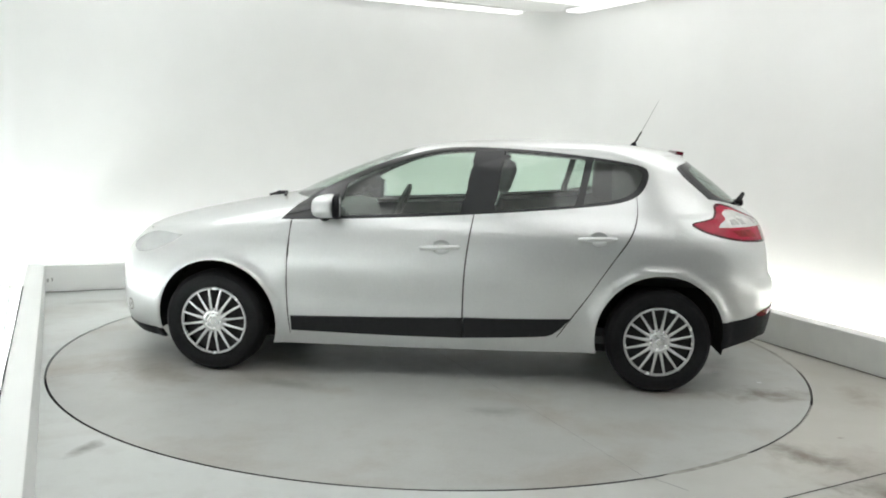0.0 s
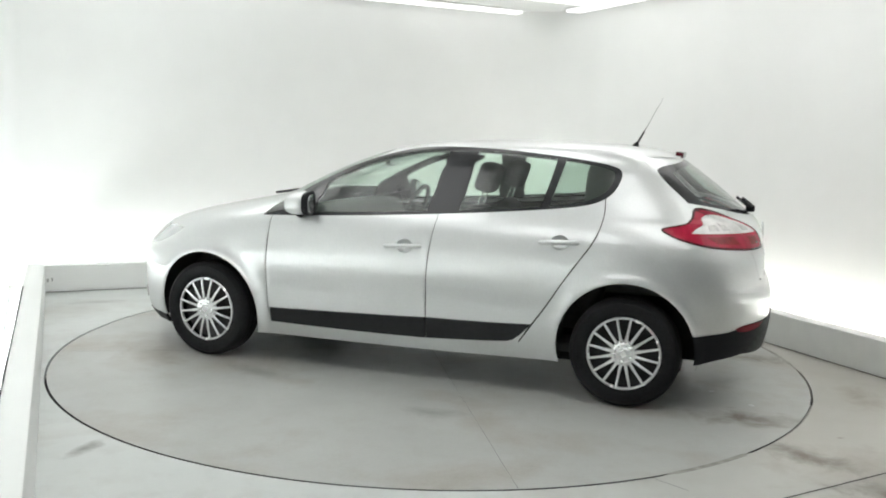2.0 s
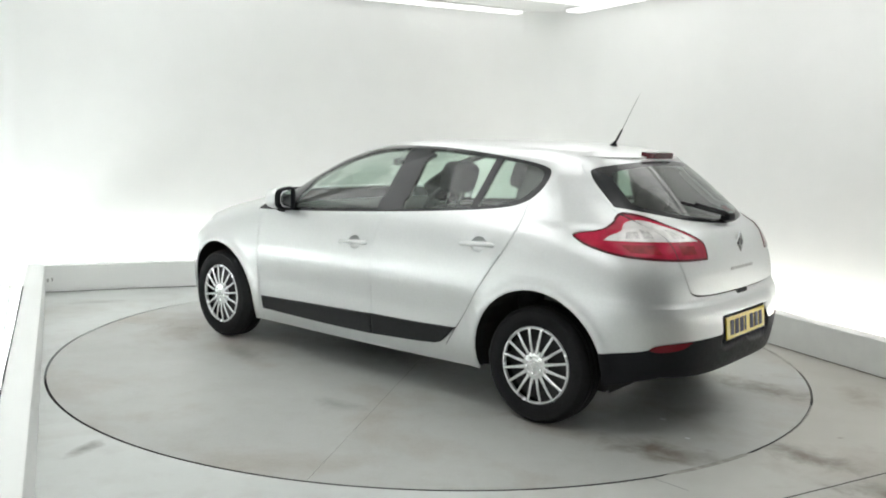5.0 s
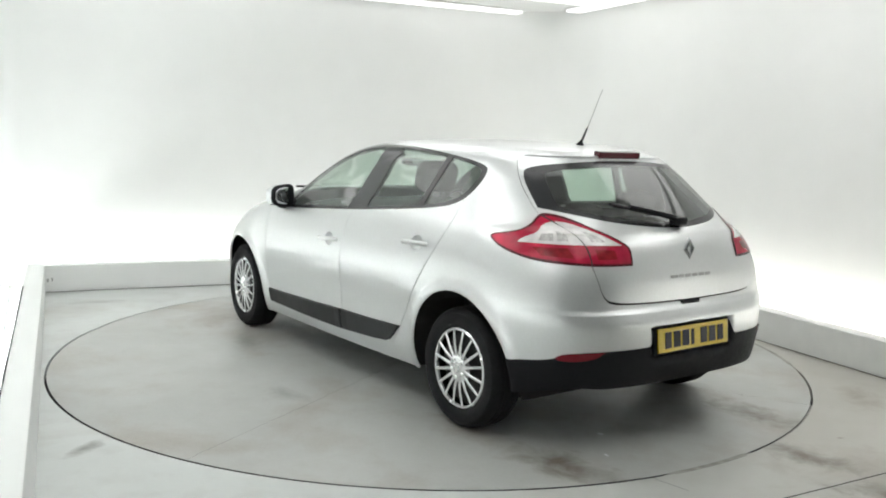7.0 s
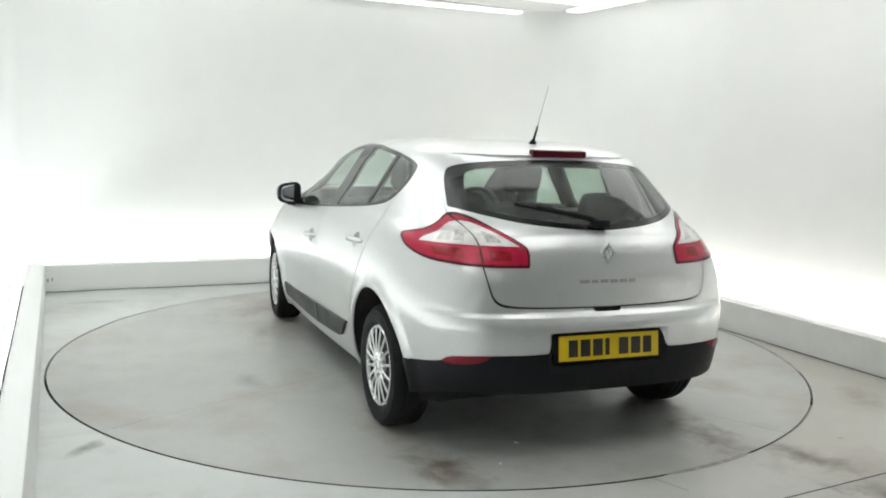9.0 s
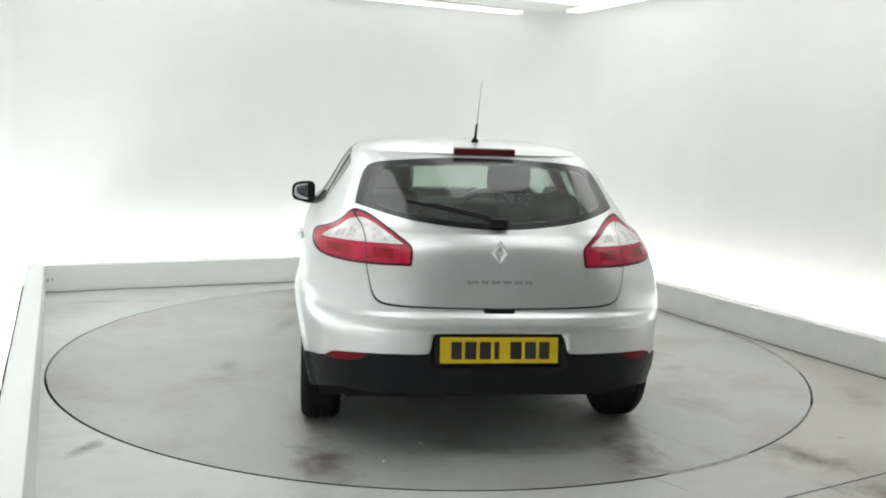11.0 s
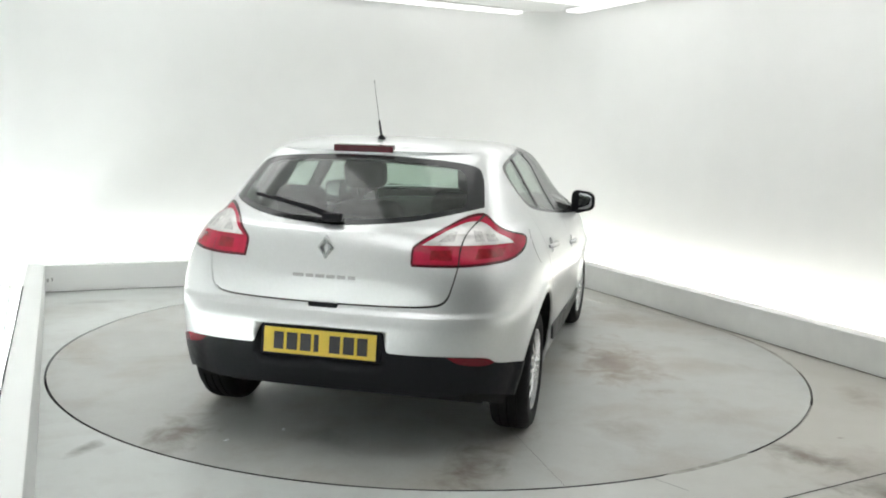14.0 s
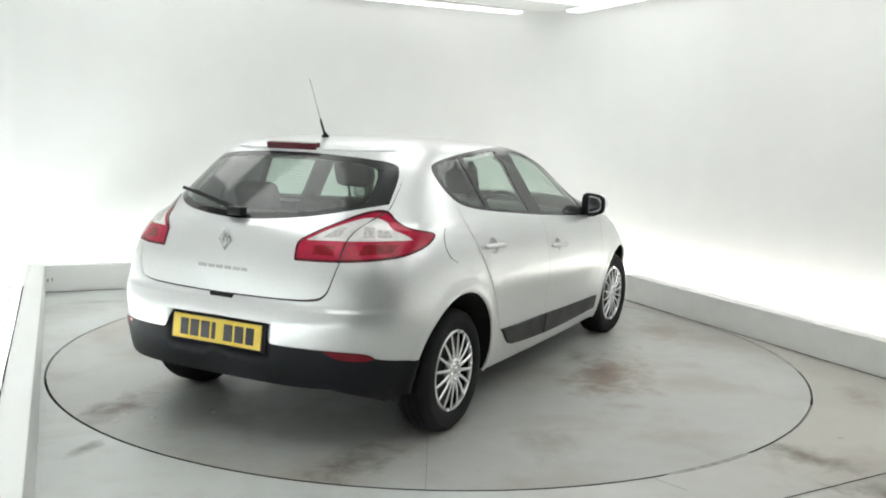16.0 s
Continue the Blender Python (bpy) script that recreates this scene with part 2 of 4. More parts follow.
# ---- the studio ----
ALONG = Vector((0.9115, 0.4110, 0.0))
DEEP = Vector((-0.4110, 0.9115, 0.0))
ROOM_TURN = math.degrees(math.atan2(ALONG.y, ALONG.x))
LEFT, RIGHT, BACK, FRONT = -2.42, 2.44, 2.746, -6.1
DISC_R = 2.388
DISC_AT = Vector((0.018, -0.004, 0.0))
KERB_H, KERB_T, GAP, CEIL = 0.232, 0.135, 0.265, 2.752


def room(a, d, z=0.0):
    return ALONG * a + DEEP * d + Vector((0, 0, z))


def slab(name, a0, a1, d0, d1, z0, z1, material, label, bevel=0.0, parent=None, kind="structure"):
    bm = box((a1 - a0, d1 - d0, z1 - z0), ((a0 + a1) / 2, (d0 + d1) / 2, (z0 + z1) / 2), bevel)
    bmesh.ops.transform(bm, matrix=pose(0, 0, 0, 0, 0, ROOM_TURN), verts=bm.verts[:])
    ob = part(name, bm, material, parent, label)
    return tagged(ob, kind=kind) if kind else ob


def build_floor():
    n = 192
    verts, faces = [], []
    for i in range(n):
        a = 2 * math.pi * i / n
        v = Vector((math.cos(a), math.sin(a), 0))
        va, vd = v.dot(ALONG), v.dot(DEEP)
        k = min((RIGHT + 0.5 if va > 0 else -LEFT + 0.5) / max(abs(va), 1e-6), (BACK + 0.5 if vd > 0 else -FRONT + 0.2) / max(abs(vd), 1e-6))
        r = DISC_R + 0.008
        verts += [v * k, DISC_AT + v * r, DISC_AT + v * r - Vector((0, 0, 0.05))]
    # corners of the room pulled exactly into place
    for ca, cd in ((LEFT - .5, BACK + .5), (RIGHT + .5, BACK + .5), (LEFT - .5, FRONT - .2), (RIGHT + .5, FRONT - .2)):
        c = room(ca, cd)
        i = min(range(n), key=lambda q: (verts[3 * q] - c).length)
        verts[3 * i] = c
    for i in range(n):
        j = (i + 1) % n
        faces += [(3 * i, 3 * j, 3 * j + 1, 3 * i + 1), (3 * i + 1, 3 * j + 1, 3 * j + 2, 3 * i + 2)]
    faces = [f[::-1] for f in faces]
    ob = mesh_of("floor", verts, faces, FLOOR, label="pale grey painted concrete floor with brown stains and shade painted by the kerb", smooth=False)
    tagged(ob, kind="structure", category="floor")
    pit = bmesh.new()
    bmesh.ops.create_circle(pit, cap_ends=True, segments=96, radius=DISC_R + 0.05, matrix=Matrix.Translation((0, 0, -0.045)))
    tagged(part("turntable_pit", pit, SLOT, label="dark pit under the turntable edge"), kind="structure", category="floor")


def build_turntable():
    """Four concrete sectors in a dark steel rim, carried by an empty at their centre."""
    top = new("turntable")
    tagged(top, "flush round grey concrete turntable with brown tyre stains", "turntable")
    r, half, n = DISC_R - 0.0055, 0.0006, 40
    for k in range(4):
        turn = Matrix.Rotation(radians(28 + 90 * k), 4, "Z")
        bm = bmesh.new()
        edge = [(r * math.cos(i / n * math.pi / 2), r * math.sin(i / n * math.pi / 2)) for i in range(n + 1)]
        loop = [(half, half)] + [(max(x, half), max(y, half)) for x, y in edge]
        up = [bm.verts.new(turn @ Vector((x, y, 0))) for x, y in loop]
        low = [bm.verts.new(turn @ Vector((x, y, -0.03))) for x, y in loop]
        bm.faces.new(up)
        for i in range(len(up)):
            j = (i + 1) % len(up)
            bm.faces.new((up[j], up[i], low[i], low[j]))
        sector = part("deck_sector", bm, DISC, top, "pale grey painted concrete sector")
        sector.data.materials.append(SLOT)
        for f in sector.data.polygons:
            f.material_index = 0 if f.normal.z > 0.5 else 1
    for x, y, a, turn in ((-1.83, 0.27, 0.030, 20), (-2.05, 0.46, 0.026, -15)):
        bm = box((a, a * 0.45, 0.002), (x, y, 0.0012), 0.0006, Matrix.Rotation(radians(turn), 3, "Z"))
        part("paint_chip", bm, WHITE_PAPER, top, "small white chip stuck to the deck")
    part("rim_band", lathe([(r + 0.0002, -0.002), (r + 0.0006, -0.003), (r + 0.0006, -0.04), (r - 0.006, -0.04)], 160, "z"), SLOT, top, "dark steel edge band")
    return top


build_floor()
turntable = build_turntable()
O = GAP + KERB_T
slab("wall_back", LEFT - O - .12, RIGHT + O + .12, BACK + O, BACK + O + .12, -0.01, CEIL, WALL, "smooth white studio wall lit from its foot")
slab("wall_left", LEFT - O - .12, LEFT - O, FRONT - .3, BACK + O, -0.01, CEIL, WALL, "smooth white studio wall lit from its foot")
slab("wall_right", RIGHT + O, RIGHT + O + .12, FRONT - .3, BACK + O, -0.01, CEIL, WALL, "smooth white studio wall lit from its foot")
# the front wall is unseen; its dark grey dims the reflections in the car
slab("wall_front", LEFT - O, RIGHT + O, FRONT - .3, FRONT - .18, -0.01, CEIL, GREYWALL, "unseen grey wall that closes the studio")
slab("ceiling", LEFT - O - .12, RIGHT + O + .12, FRONT - .3, BACK + O + .12, CEIL, CEIL + .1, WALL, "white studio ceiling")
for nm, a in (("kerb_back", (LEFT - KERB_T + 0.073, RIGHT + KERB_T, BACK, BACK + KERB_T)), ("kerb_left", (LEFT - KERB_T, LEFT, FRONT - .15, BACK - .002)),
              ("kerb_right", (RIGHT, RIGHT + KERB_T, FRONT - .15, BACK - .002))):
    # stronger light on the left and back kerbs is put into their whiter colour
    ob = tagged(slab(nm, *a, -0.005, KERB_H, KERB if nm == "kerb_right" else WALL, "low grey-white kerb that hides the wall lights", 0.006), category="kerb")
    if nm == "kerb_left":
        for v in ob.data.vertices:
            d = v.co.dot(DEEP)
            v.co += ALONG * (0.073 + (d - BACK) * (0.018 + 0.004 * v.co.z / KERB_H))


def on_left_kerb(a, d):
    return room(LEFT + 0.073 + (d - BACK) * 0.022 - a, d, KERB_H + 0.002)


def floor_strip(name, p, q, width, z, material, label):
    """A thin dark strip on the floor, such as a joint or crack."""
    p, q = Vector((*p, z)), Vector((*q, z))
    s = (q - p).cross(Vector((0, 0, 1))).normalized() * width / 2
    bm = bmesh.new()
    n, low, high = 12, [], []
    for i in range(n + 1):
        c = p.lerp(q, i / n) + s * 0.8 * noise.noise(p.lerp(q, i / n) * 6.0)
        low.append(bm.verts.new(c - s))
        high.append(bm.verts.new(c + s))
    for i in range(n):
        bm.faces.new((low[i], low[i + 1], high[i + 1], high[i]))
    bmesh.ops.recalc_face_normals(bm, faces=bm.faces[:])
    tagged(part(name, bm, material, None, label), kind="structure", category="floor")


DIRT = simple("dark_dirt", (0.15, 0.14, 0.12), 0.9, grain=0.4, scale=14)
floor_strip("floor_joint", (1.30, -2.48), (2.43, -1.875), 0.008, 0.002, SLOT, "dark straight joint in the concrete floor")
# flat dark strips follow the feet of the back and right kerbs
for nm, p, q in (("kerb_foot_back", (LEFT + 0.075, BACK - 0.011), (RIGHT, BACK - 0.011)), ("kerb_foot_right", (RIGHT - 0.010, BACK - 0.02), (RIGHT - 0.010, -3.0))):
    floor_strip(nm, tuple(room(*p))[:2], tuple(room(*q))[:2], 0.020, 0.004, SLOT if nm == "kerb_foot_back" else DIRT, "dark strip along the foot of the kerb")


def gap_fill(a0, a1, top=0.0005, inner=0.013, outer=0.016):
    """Dirt and mortar that fill the turntable's gap over a stretch of the edge."""
    bm, rows = bmesh.new(), []
    n = 40
    for i in range(n + 1):
        a = radians(a0 + (a1 - a0) * i / n)
        z = top - 0.012 * abs(2 * i / n - 1) ** 12
        v = Vector((math.cos(a), math.sin(a), 0))
        rows.append([bm.verts.new(DISC_AT + v * r + Vector((0, 0, z))) for r in (DISC_R - inner, DISC_R + outer)])
    for p, q in zip(rows, rows[1:]):
        bm.faces.new((p[0], p[1], q[1], q[0]))
    tagged(part("gap_filling", bm, FILL, None, "grey-brown dirt filling the turntable gap"), kind="structure", category="floor")


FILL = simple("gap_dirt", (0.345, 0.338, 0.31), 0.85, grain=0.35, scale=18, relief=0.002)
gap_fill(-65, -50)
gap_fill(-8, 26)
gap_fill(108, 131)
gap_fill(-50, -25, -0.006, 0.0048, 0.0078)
floor_strip("floor_crack", (0.98, -2.20), (1.10, -2.33), 0.004, 0.002, GREYWALL, "fine crack in the concrete floor")
SCUFF = simple("grey_scuff", (0.36, 0.36, 0.35), 0.7, grain=0.3, scale=90)
slab("kerb_scuff", LEFT + .124, LEFT + .136, BACK - .002, BACK + .01, 0.094, 0.124, SCUFF, "small grey scuff on the kerb", 0.003)
slab("kerb_scuff", LEFT + .088, LEFT + .102, BACK - .002, BACK + .01, 0.088, 0.120, SCUFF, "small grey scuff on the kerb", 0.003)
bm = bmesh.new()
ends = [on_left_kerb(a, d) for d in (1.735, FRONT) for a in (0.126, 0.1345)]
bm.faces.new([bm.verts.new(ends[k]) for k in (0, 1, 3, 2)])
bmesh.ops.recalc_face_normals(bm, faces=bm.faces[:])
tagged(part("kerb_joint", bm, SLOT, None, "thin dark joint along the outer edge of the kerb"), kind="structure", category="kerb")


def tube_light(a0, d0, a1, d1, glow=TUBE):
    top = bpy.data.objects.new("strip_light", None)
    scene.collection.objects.link(top)
    tagged(top, "white tube light lying behind the kerb", "strip light", "strip lights behind the kerb")
    p, q = room(a0, d0, 0.07), room(a1, d1, 0.07)
    part("tube", rod([p, q], 0.02, 12), glow, top, "glowing white tube")
    side = (q - p).normalized()
    turn = Matrix.Rotation(math.atan2(side.y, side.x), 3, "Z")
    part("batten", box(((q - p).length, 0.06, 0.045), (p + q) / 2 - Vector((0, 0, 0.046)), 0.004, turn), WALL, top)


steps = 3
for k in range(steps):
    w = (RIGHT - LEFT) / steps
    tube_light(LEFT + w * k + .05, BACK + KERB_T + .10, LEFT + w * (k + 1) - .05, BACK + KERB_T + .10)
for k in range(5):
    w = (BACK - FRONT) / 5
    for a in (LEFT - KERB_T - .10, RIGHT + KERB_T + .10):
        tube_light(a, FRONT + w * k + .05, a, FRONT + w * (k + 1) - .05, BRIGHT_TUBE if a < 0 else WARM_TUBE)


def ceiling_light(a, d, la, ld):
    top = bpy.data.objects.new("ceiling_light", None)
    scene.collection.objects.link(top)
    tagged(top, "glowing white ceiling light panel", "ceiling light", "ceiling light panels")
    m = pose(0, 0, 0, 0, 0, ROOM_TURN)
    for nm, s, mat, z in (("diffuser", (la, ld, 0.02), GLOW, CEIL - 0.045), ("frame", (la + .06, ld + .06, 0.03), WALL, CEIL - 0.017)):
        bm = box(s, (a, d, z), 0.004)
        bmesh.ops.transform(bm, matrix=m, verts=bm.verts[:])
        part(nm, bm, mat, top)


for d in (1.2, -0.8, -2.8):
    for a in (-1.75, 0.05, 1.85):
        ceiling_light(a, d, 1.1, 1.5)


def edge_light(a0, a1, d0, d1):
    """A strip of light along the foot of the ceiling, close to a wall."""
    top = bpy.data.objects.new("ceiling_strip_light", None)
    scene.collection.objects.link(top)
    tagged(top, "long glowing strip light at the ceiling's edge", "strip light", "strip lights along the ceiling edge")
    m = pose(0, 0, 0, 0, 0, ROOM_TURN)
    for nm, grow, mat, z, h in (("diffuser", 0.0, EDGE_GLOW, CEIL - 0.028, 0.02), ("frame", 0.03, WALL, CEIL - 0.010, 0.018)):
        bm = box((a1 - a0 + grow, d1 - d0 + grow, h), ((a0 + a1) / 2, (d0 + d1) / 2, z), 0.004)
        bmesh.ops.transform(bm, matrix=m, verts=bm.verts[:])
        part(nm, bm, mat, top)


edge_light(-2.5, 2.25, BACK + O - .28, BACK + O - .12)
edge_light(RIGHT + O - .28, RIGHT + O - .12, FRONT + .2, 2.52)


def corner(name, ca, cd, sa, sd, r=0.5, n=16):
    """A rounded inner corner between two walls."""
    own, rings = bmesh.new(), []
    for i in range(n + 1):
        a = math.pi / 2 * i / n
        p = room(ca - sa * r * (1 - math.sin(a)), cd - sd * r * (1 - math.cos(a)))
        rings.append([own.verts.new((p.x, p.y, z)) for z in (0.0, CEIL)])
    e = room(ca, cd)
    rings.append([own.verts.new((e.x, e.y, z)) for z in (0.0, CEIL)])
    for p, q in zip(rings, rings[1:] + rings[:1]):
        own.faces.new((p[0], q[0], q[1], p[1]))
    bmesh.ops.recalc_face_normals(own, faces=own.faces[:])
    tagged(part(name, own, WALL, None, "rounded white corner between the studio walls", True, 40), kind="structure")


corner("wall_corner_right", RIGHT + O - .002, BACK + O - .002, 1, 1, 0.95, 28)
corner("wall_corner_left", LEFT - O + .002, BACK + O - .002, -1, 1, 0.3)


# ---- the skin of the car ----
# level: z, front x, rear x, half width, front roundness, rear roundness, front corner start, rear corner start
LEVELS = [
    (0.17, 1.99, -1.92, 0.80, 2.8, 3.6, 1.15, -1.05),
    (0.24, 2.055, -1.99, 0.835, 2.7, 3.7, 1.15, -1.05),
    (0.35, 2.085, -2.035, 0.862, 2.6, 3.7, 1.15, -1.05),
    (0.50, 2.095, -2.055, 0.880, 2.5, 3.7, 1.15, -1.05),
    (0.60, 2.085, -2.052, 0.887, 2.5, 3.8, 1.10, -1.05),
    (0.655, 2.065, -2.034, 0.888, 2.45, 3.9, 1.08, -1.05),
    (0.690, 2.045, -2.009, 0.888, 2.4, 4.0, 1.05, -1.05),
    (0.80, 1.93, -2.004, 0.880, 2.3, 3.7, 0.90, -1.05),
    (0.88, 1.70, -1.992, 0.866, 2.3, 3.4, 0.80, -1.05),
    (0.95, 1.38, -1.975, 0.840, 2.4, 3.1, 0.65, -1.05),
    (1.00, 1.14, -1.945, 0.812, 2.5, 2.9, 0.50, -1.05),
    (1.04, 0.98, -1.895, 0.786, 2.6, 2.7, 0.35, -1.05),
    (1.12, 0.80, -1.80, 0.738, 3.4, 2.7, 0.05, -1.05),
    (1.20, 0.62, -1.70, 0.694, 4.0, 2.8, -0.1, -1.0),
    (1.28, 0.42, -1.59, 0.652, 4.7, 2.9, -0.25, -0.95),
    (1.34, 0.25, -1.50, 0.612, 4.8, 2.9, -0.45, -0.90),
    (1.378, 0.06, -1.42, 0.560, 4.0, 2.7, -0.5, -0.85),
    (1.402, -0.14, -1.26, 0.460, 3.2, 2.6, -0.52, -0.85),
    (1.416, -0.34, -1.08, 0.300, 2.6, 2.4, -0.55, -0.82),
    (1.421, -0.60, -0.80, 0.120, 2.3, 2.3, -0.66, -0.74),
    (1.4215, -0.698, -0.702, 0.002, 2.2, 2.2, -0.70, -0.70),
]


def pchip(ys):
    """Monotone cubic through values at 0, 1, 2 ..."""
    n = len(ys)
    d = [ys[i + 1] - ys[i] for i in range(n - 1)]
    m = [d[0]] + [0 if a * b <= 0 else 2 * a * b / (a + b) for a, b in zip(d, d[1:])] + [d[-1]]

    def f(t):
        i = min(max(int(t), 0), n - 2)
        s = t - i
        return ((2 * s ** 3 - 3 * s * s + 1) * ys[i] + (s ** 3 - 2 * s * s + s) * m[i]
                + (-2 * s ** 3 + 3 * s * s) * ys[i + 1] + (s ** 3 - s * s) * m[i + 1])
    return f


CURVES = [pchip([row[k] for row in LEVELS]) for k in range(8)]
TOP = len(LEVELS) - 1


ARCHES = ((1.286, 0.305, 0.366), (-1.307, 0.322, 0.368))


def bell(v):
    return math.exp(-v * v)


def ease(v):
    v = min(1.0, max(0.0, v))
    return v * v * (3 - 2 * v)


def relief(x, y, z):
    """Flared arch lips, the hollow along the lower doors and the crease above it."""
    d = 0.0
    for cx, cz, r in ARCHES:
        q = math.hypot(x - cx, z - cz) - r
        d += 0.016 * bell((q - 0.012) / 0.030)
    if -1.0 < x < 1.0 and z < 0.9:
        side = min(1.0, (1.0 - abs(x)) / 0.22)
        side = side * side * (3 - 2 * side)
        d -= 0.013 * side * bell((z - 0.495) / 0.115)
    return y + d * min(1.0, max(0.0, (y - 0.6) / 0.15))


def skin(u, w):
    """The body's surface on the left side: u 0 to 1 front centre to side, 1 to 2 along the side, 2 to 3 round to the rear centre."""
    z, xf, xr, yw, nf, nr, cf, cr = (c(w) for c in CURVES)
    if u < 1:
        v = 1 - u ** (0.8 * nf)
        x, y = cf + (xf - cf) * v, yw * max(1 - v ** nf, 0) ** (1 / nf)
    elif u > 2:
        v = 1 - max(3 - u, 0) ** (0.8 * nr)
        x, y = cr + (xr - cr) * v, yw * max(1 - v ** nr, 0) ** (1 / nr)
        x += 0.034 * ease((0.305 - y) / 0.03) * ease((z - 0.445) / 0.02) * ease((0.600 - z) / 0.02)  # plate recess
    else:
        x, y = cf + (cr - cf) * (u - 1), yw + 0.012 * math.sin(math.pi * (u - 1))
    return (x, relief(x, y, z), z)


def seek(f, goal, a, b, n=42):
    up = f(b) > f(a)
    for _ in range(n):
        m = (a + b) / 2
        if (f(m) < goal) == up:
            a = m
        else:
            b = m
    return (a + b) / 2


UX, WY = 1.35, 0.082


def level(z):
    return seek(CURVES[0], z, 0, TOP)


def at_side(x, z):
    w = level(z)
    return (UX * seek(lambda u: skin(u, w)[0], x, 0, 3), WY * w)


def at_rear(y, z):
    w = level(z)
    return (UX * seek(lambda u: skin(u, w)[1], y, 2, 3), WY * w)


def at_front(y, z):
    w = level(z)
    return (UX * seek(lambda u: skin(u, w)[1], y, 0, 1), WY * w)


def skin_normal(u, w):
    e = 1e-3
    uu = min(max(u, 0.02), 2.98)
    ww = min(max(w, 0.01), TOP - 0.3)
    a, b = Vector(skin(uu - e, ww)), Vector(skin(uu + e, ww))
    c, d = Vector(skin(uu, ww - e)), Vector(skin(uu, ww + e))
    n = (b - a).cross(d - c)
    if u < 1e-6 or u > 3 - 1e-6:
        n.y = 0
    return n.normalized() if n.length > 0 else Vector((0, 0, 1))


def rounded(points, times=2, closed=True):
    """Cuts corners; a corner given twice stays sharp."""
    p = [Vector(q) for q in points]
    for _ in range(times):
        out = []
        n = len(p)
        for i in range(n if closed else n - 1):
            a, b = p[i], p[(i + 1) % n]
            if (a - b).length < 1e-7:
                out += [a, b]
            else:
                out += [a * 0.75 + b * 0.25, a * 0.25 + b * 0.75]
        if not closed:
            out = [p[0]] + out + [p[-1]]
        p = out
    res = []
    for q in p:
        if not res or (q - res[-1]).length > 0.002:
            res.append(q)
    if closed and (res[0] - res[-1]).length < 0.002:
        res.pop()
    return [tuple(q) for q in res]


def strip(points, half, times=2):
    """A narrow band along a line."""
    p = [Vector(q) for q in rounded(points, times, False)]
    a, b = [], []
    for i, q in enumerate(p):
        d = (p[min(i + 1, len(p) - 1)] - p[max(i - 1, 0)]).normalized()
        s = Vector((-d.y, d.x)) * half
        a.append(tuple(q + s))
        b.append(tuple(q - s))
    return a + b[::-1]


def circle_side(cx, cz, r, n=40):
    out = []
    for i in range(n):
        a = 2 * math.pi * i / n
        z = cz + r * math.sin(a)
        out.append(at_side(cx + r * math.cos(a), max(z, 0.172)))
    return out


def inside(poly, pts):
    p = np.array(poly)
    x, y = pts[:, 0], pts[:, 1]
    r = np.zeros(len(pts), bool)
    for (x0, y0), (x1, y1) in zip(p, np.roll(p, -1, 0)):
        if y0 != y1:
            r ^= ((y0 > y) != (y1 > y)) & (x < (x1 - x0) * (y - y0) / (y1 - y0) + x0)
    return r


ZMAX = WY * TOP


def trace(pts, place, closed=True, times=2):
    """A rounded outline on the body, set out finely."""
    p = rounded(pts, times, closed)
    out = []
    for a, b in zip(p, p[1:] + (p[:1] if closed else [])):
        k = max(1, int(math.dist(a, b) / 0.025))
        out += [place(a[0] + (b[0] - a[0]) * i / k, a[1] + (b[1] - a[1]) * i / k) for i in range(k)]
    return out if closed else out + [place(*p[-1])]


def side(pts, closed=True, times=2):
    return trace(pts, at_side, closed, times)


def rear(pts, closed=True, times=2):
    return trace(pts, at_rear, closed, times)


def front(pts, closed=True, times=2):
    return trace(pts, at_front, closed, times)


# outlines on the left half, first match wins
DOOR_FRONT_EDGE = [(0.838, 0.245), (0.853, 0.403), (0.859, 0.558), (0.849, 0.758), (0.836, 0.925)]
DOOR_MID_EDGE = [(-0.181, 0.265), (-0.175, 0.403), (-0.178, 0.639), (-0.196, 0.835), (-0.224, 1.0)]
DOOR_REAR_EDGE = [(-0.725, 0.30), (-0.80, 0.415), (-0.874, 0.52), (-0.946, 0.639), (-1.033, 0.772), (-1.123, 0.902), (-1.158, 1.026), (-1.150, 1.13)]
DLO = [(0.90, 0.922), (0.90, 0.922), (0.55, 0.937), (0.226, 0.957), (-0.227, 0.991), (-0.58, 1.022), (-0.90, 1.055), (-1.10, 1.088), (-1.195, 1.15),
       (-1.235, 1.262), (-1.175, 1.303), (-0.90, 1.338), (-0.57, 1.366), (-0.30, 1.374), (-0.05, 1.370), (0.13, 1.333), (0.335, 1.270), (0.55, 1.172), (0.70, 1.092), (0.81, 1.02)]
PANE_FRONT = [(0.56, 0.955), (0.56, 0.955), (-0.150, 1.002), (-0.150, 1.002), (-0.180, 1.18), (-0.212, 1.353), (-0.212, 1.353), (-0.06, 1.348), (0.11, 1.312), (0.30, 1.252), (0.49, 1.168), (0.545, 1.13), (0.545, 1.13)]
PANE_REAR = [(-0.340, 1.016), (-0.340, 1.016), (-0.80, 1.060), (-0.80, 1.060), (-0.835, 1.2), (-0.86, 1.328), (-0.86, 1.328), (-0.55, 1.352), (-0.385, 1.356), (-0.385, 1.356)]
PANE_QUARTER = [(-0.845, 1.066), (-0.845, 1.066), (-1.06, 1.10), (-1.155, 1.16), (-1.195, 1.25), (-1.15, 1.292), (-0.905, 1.325), (-0.905, 1.325)]
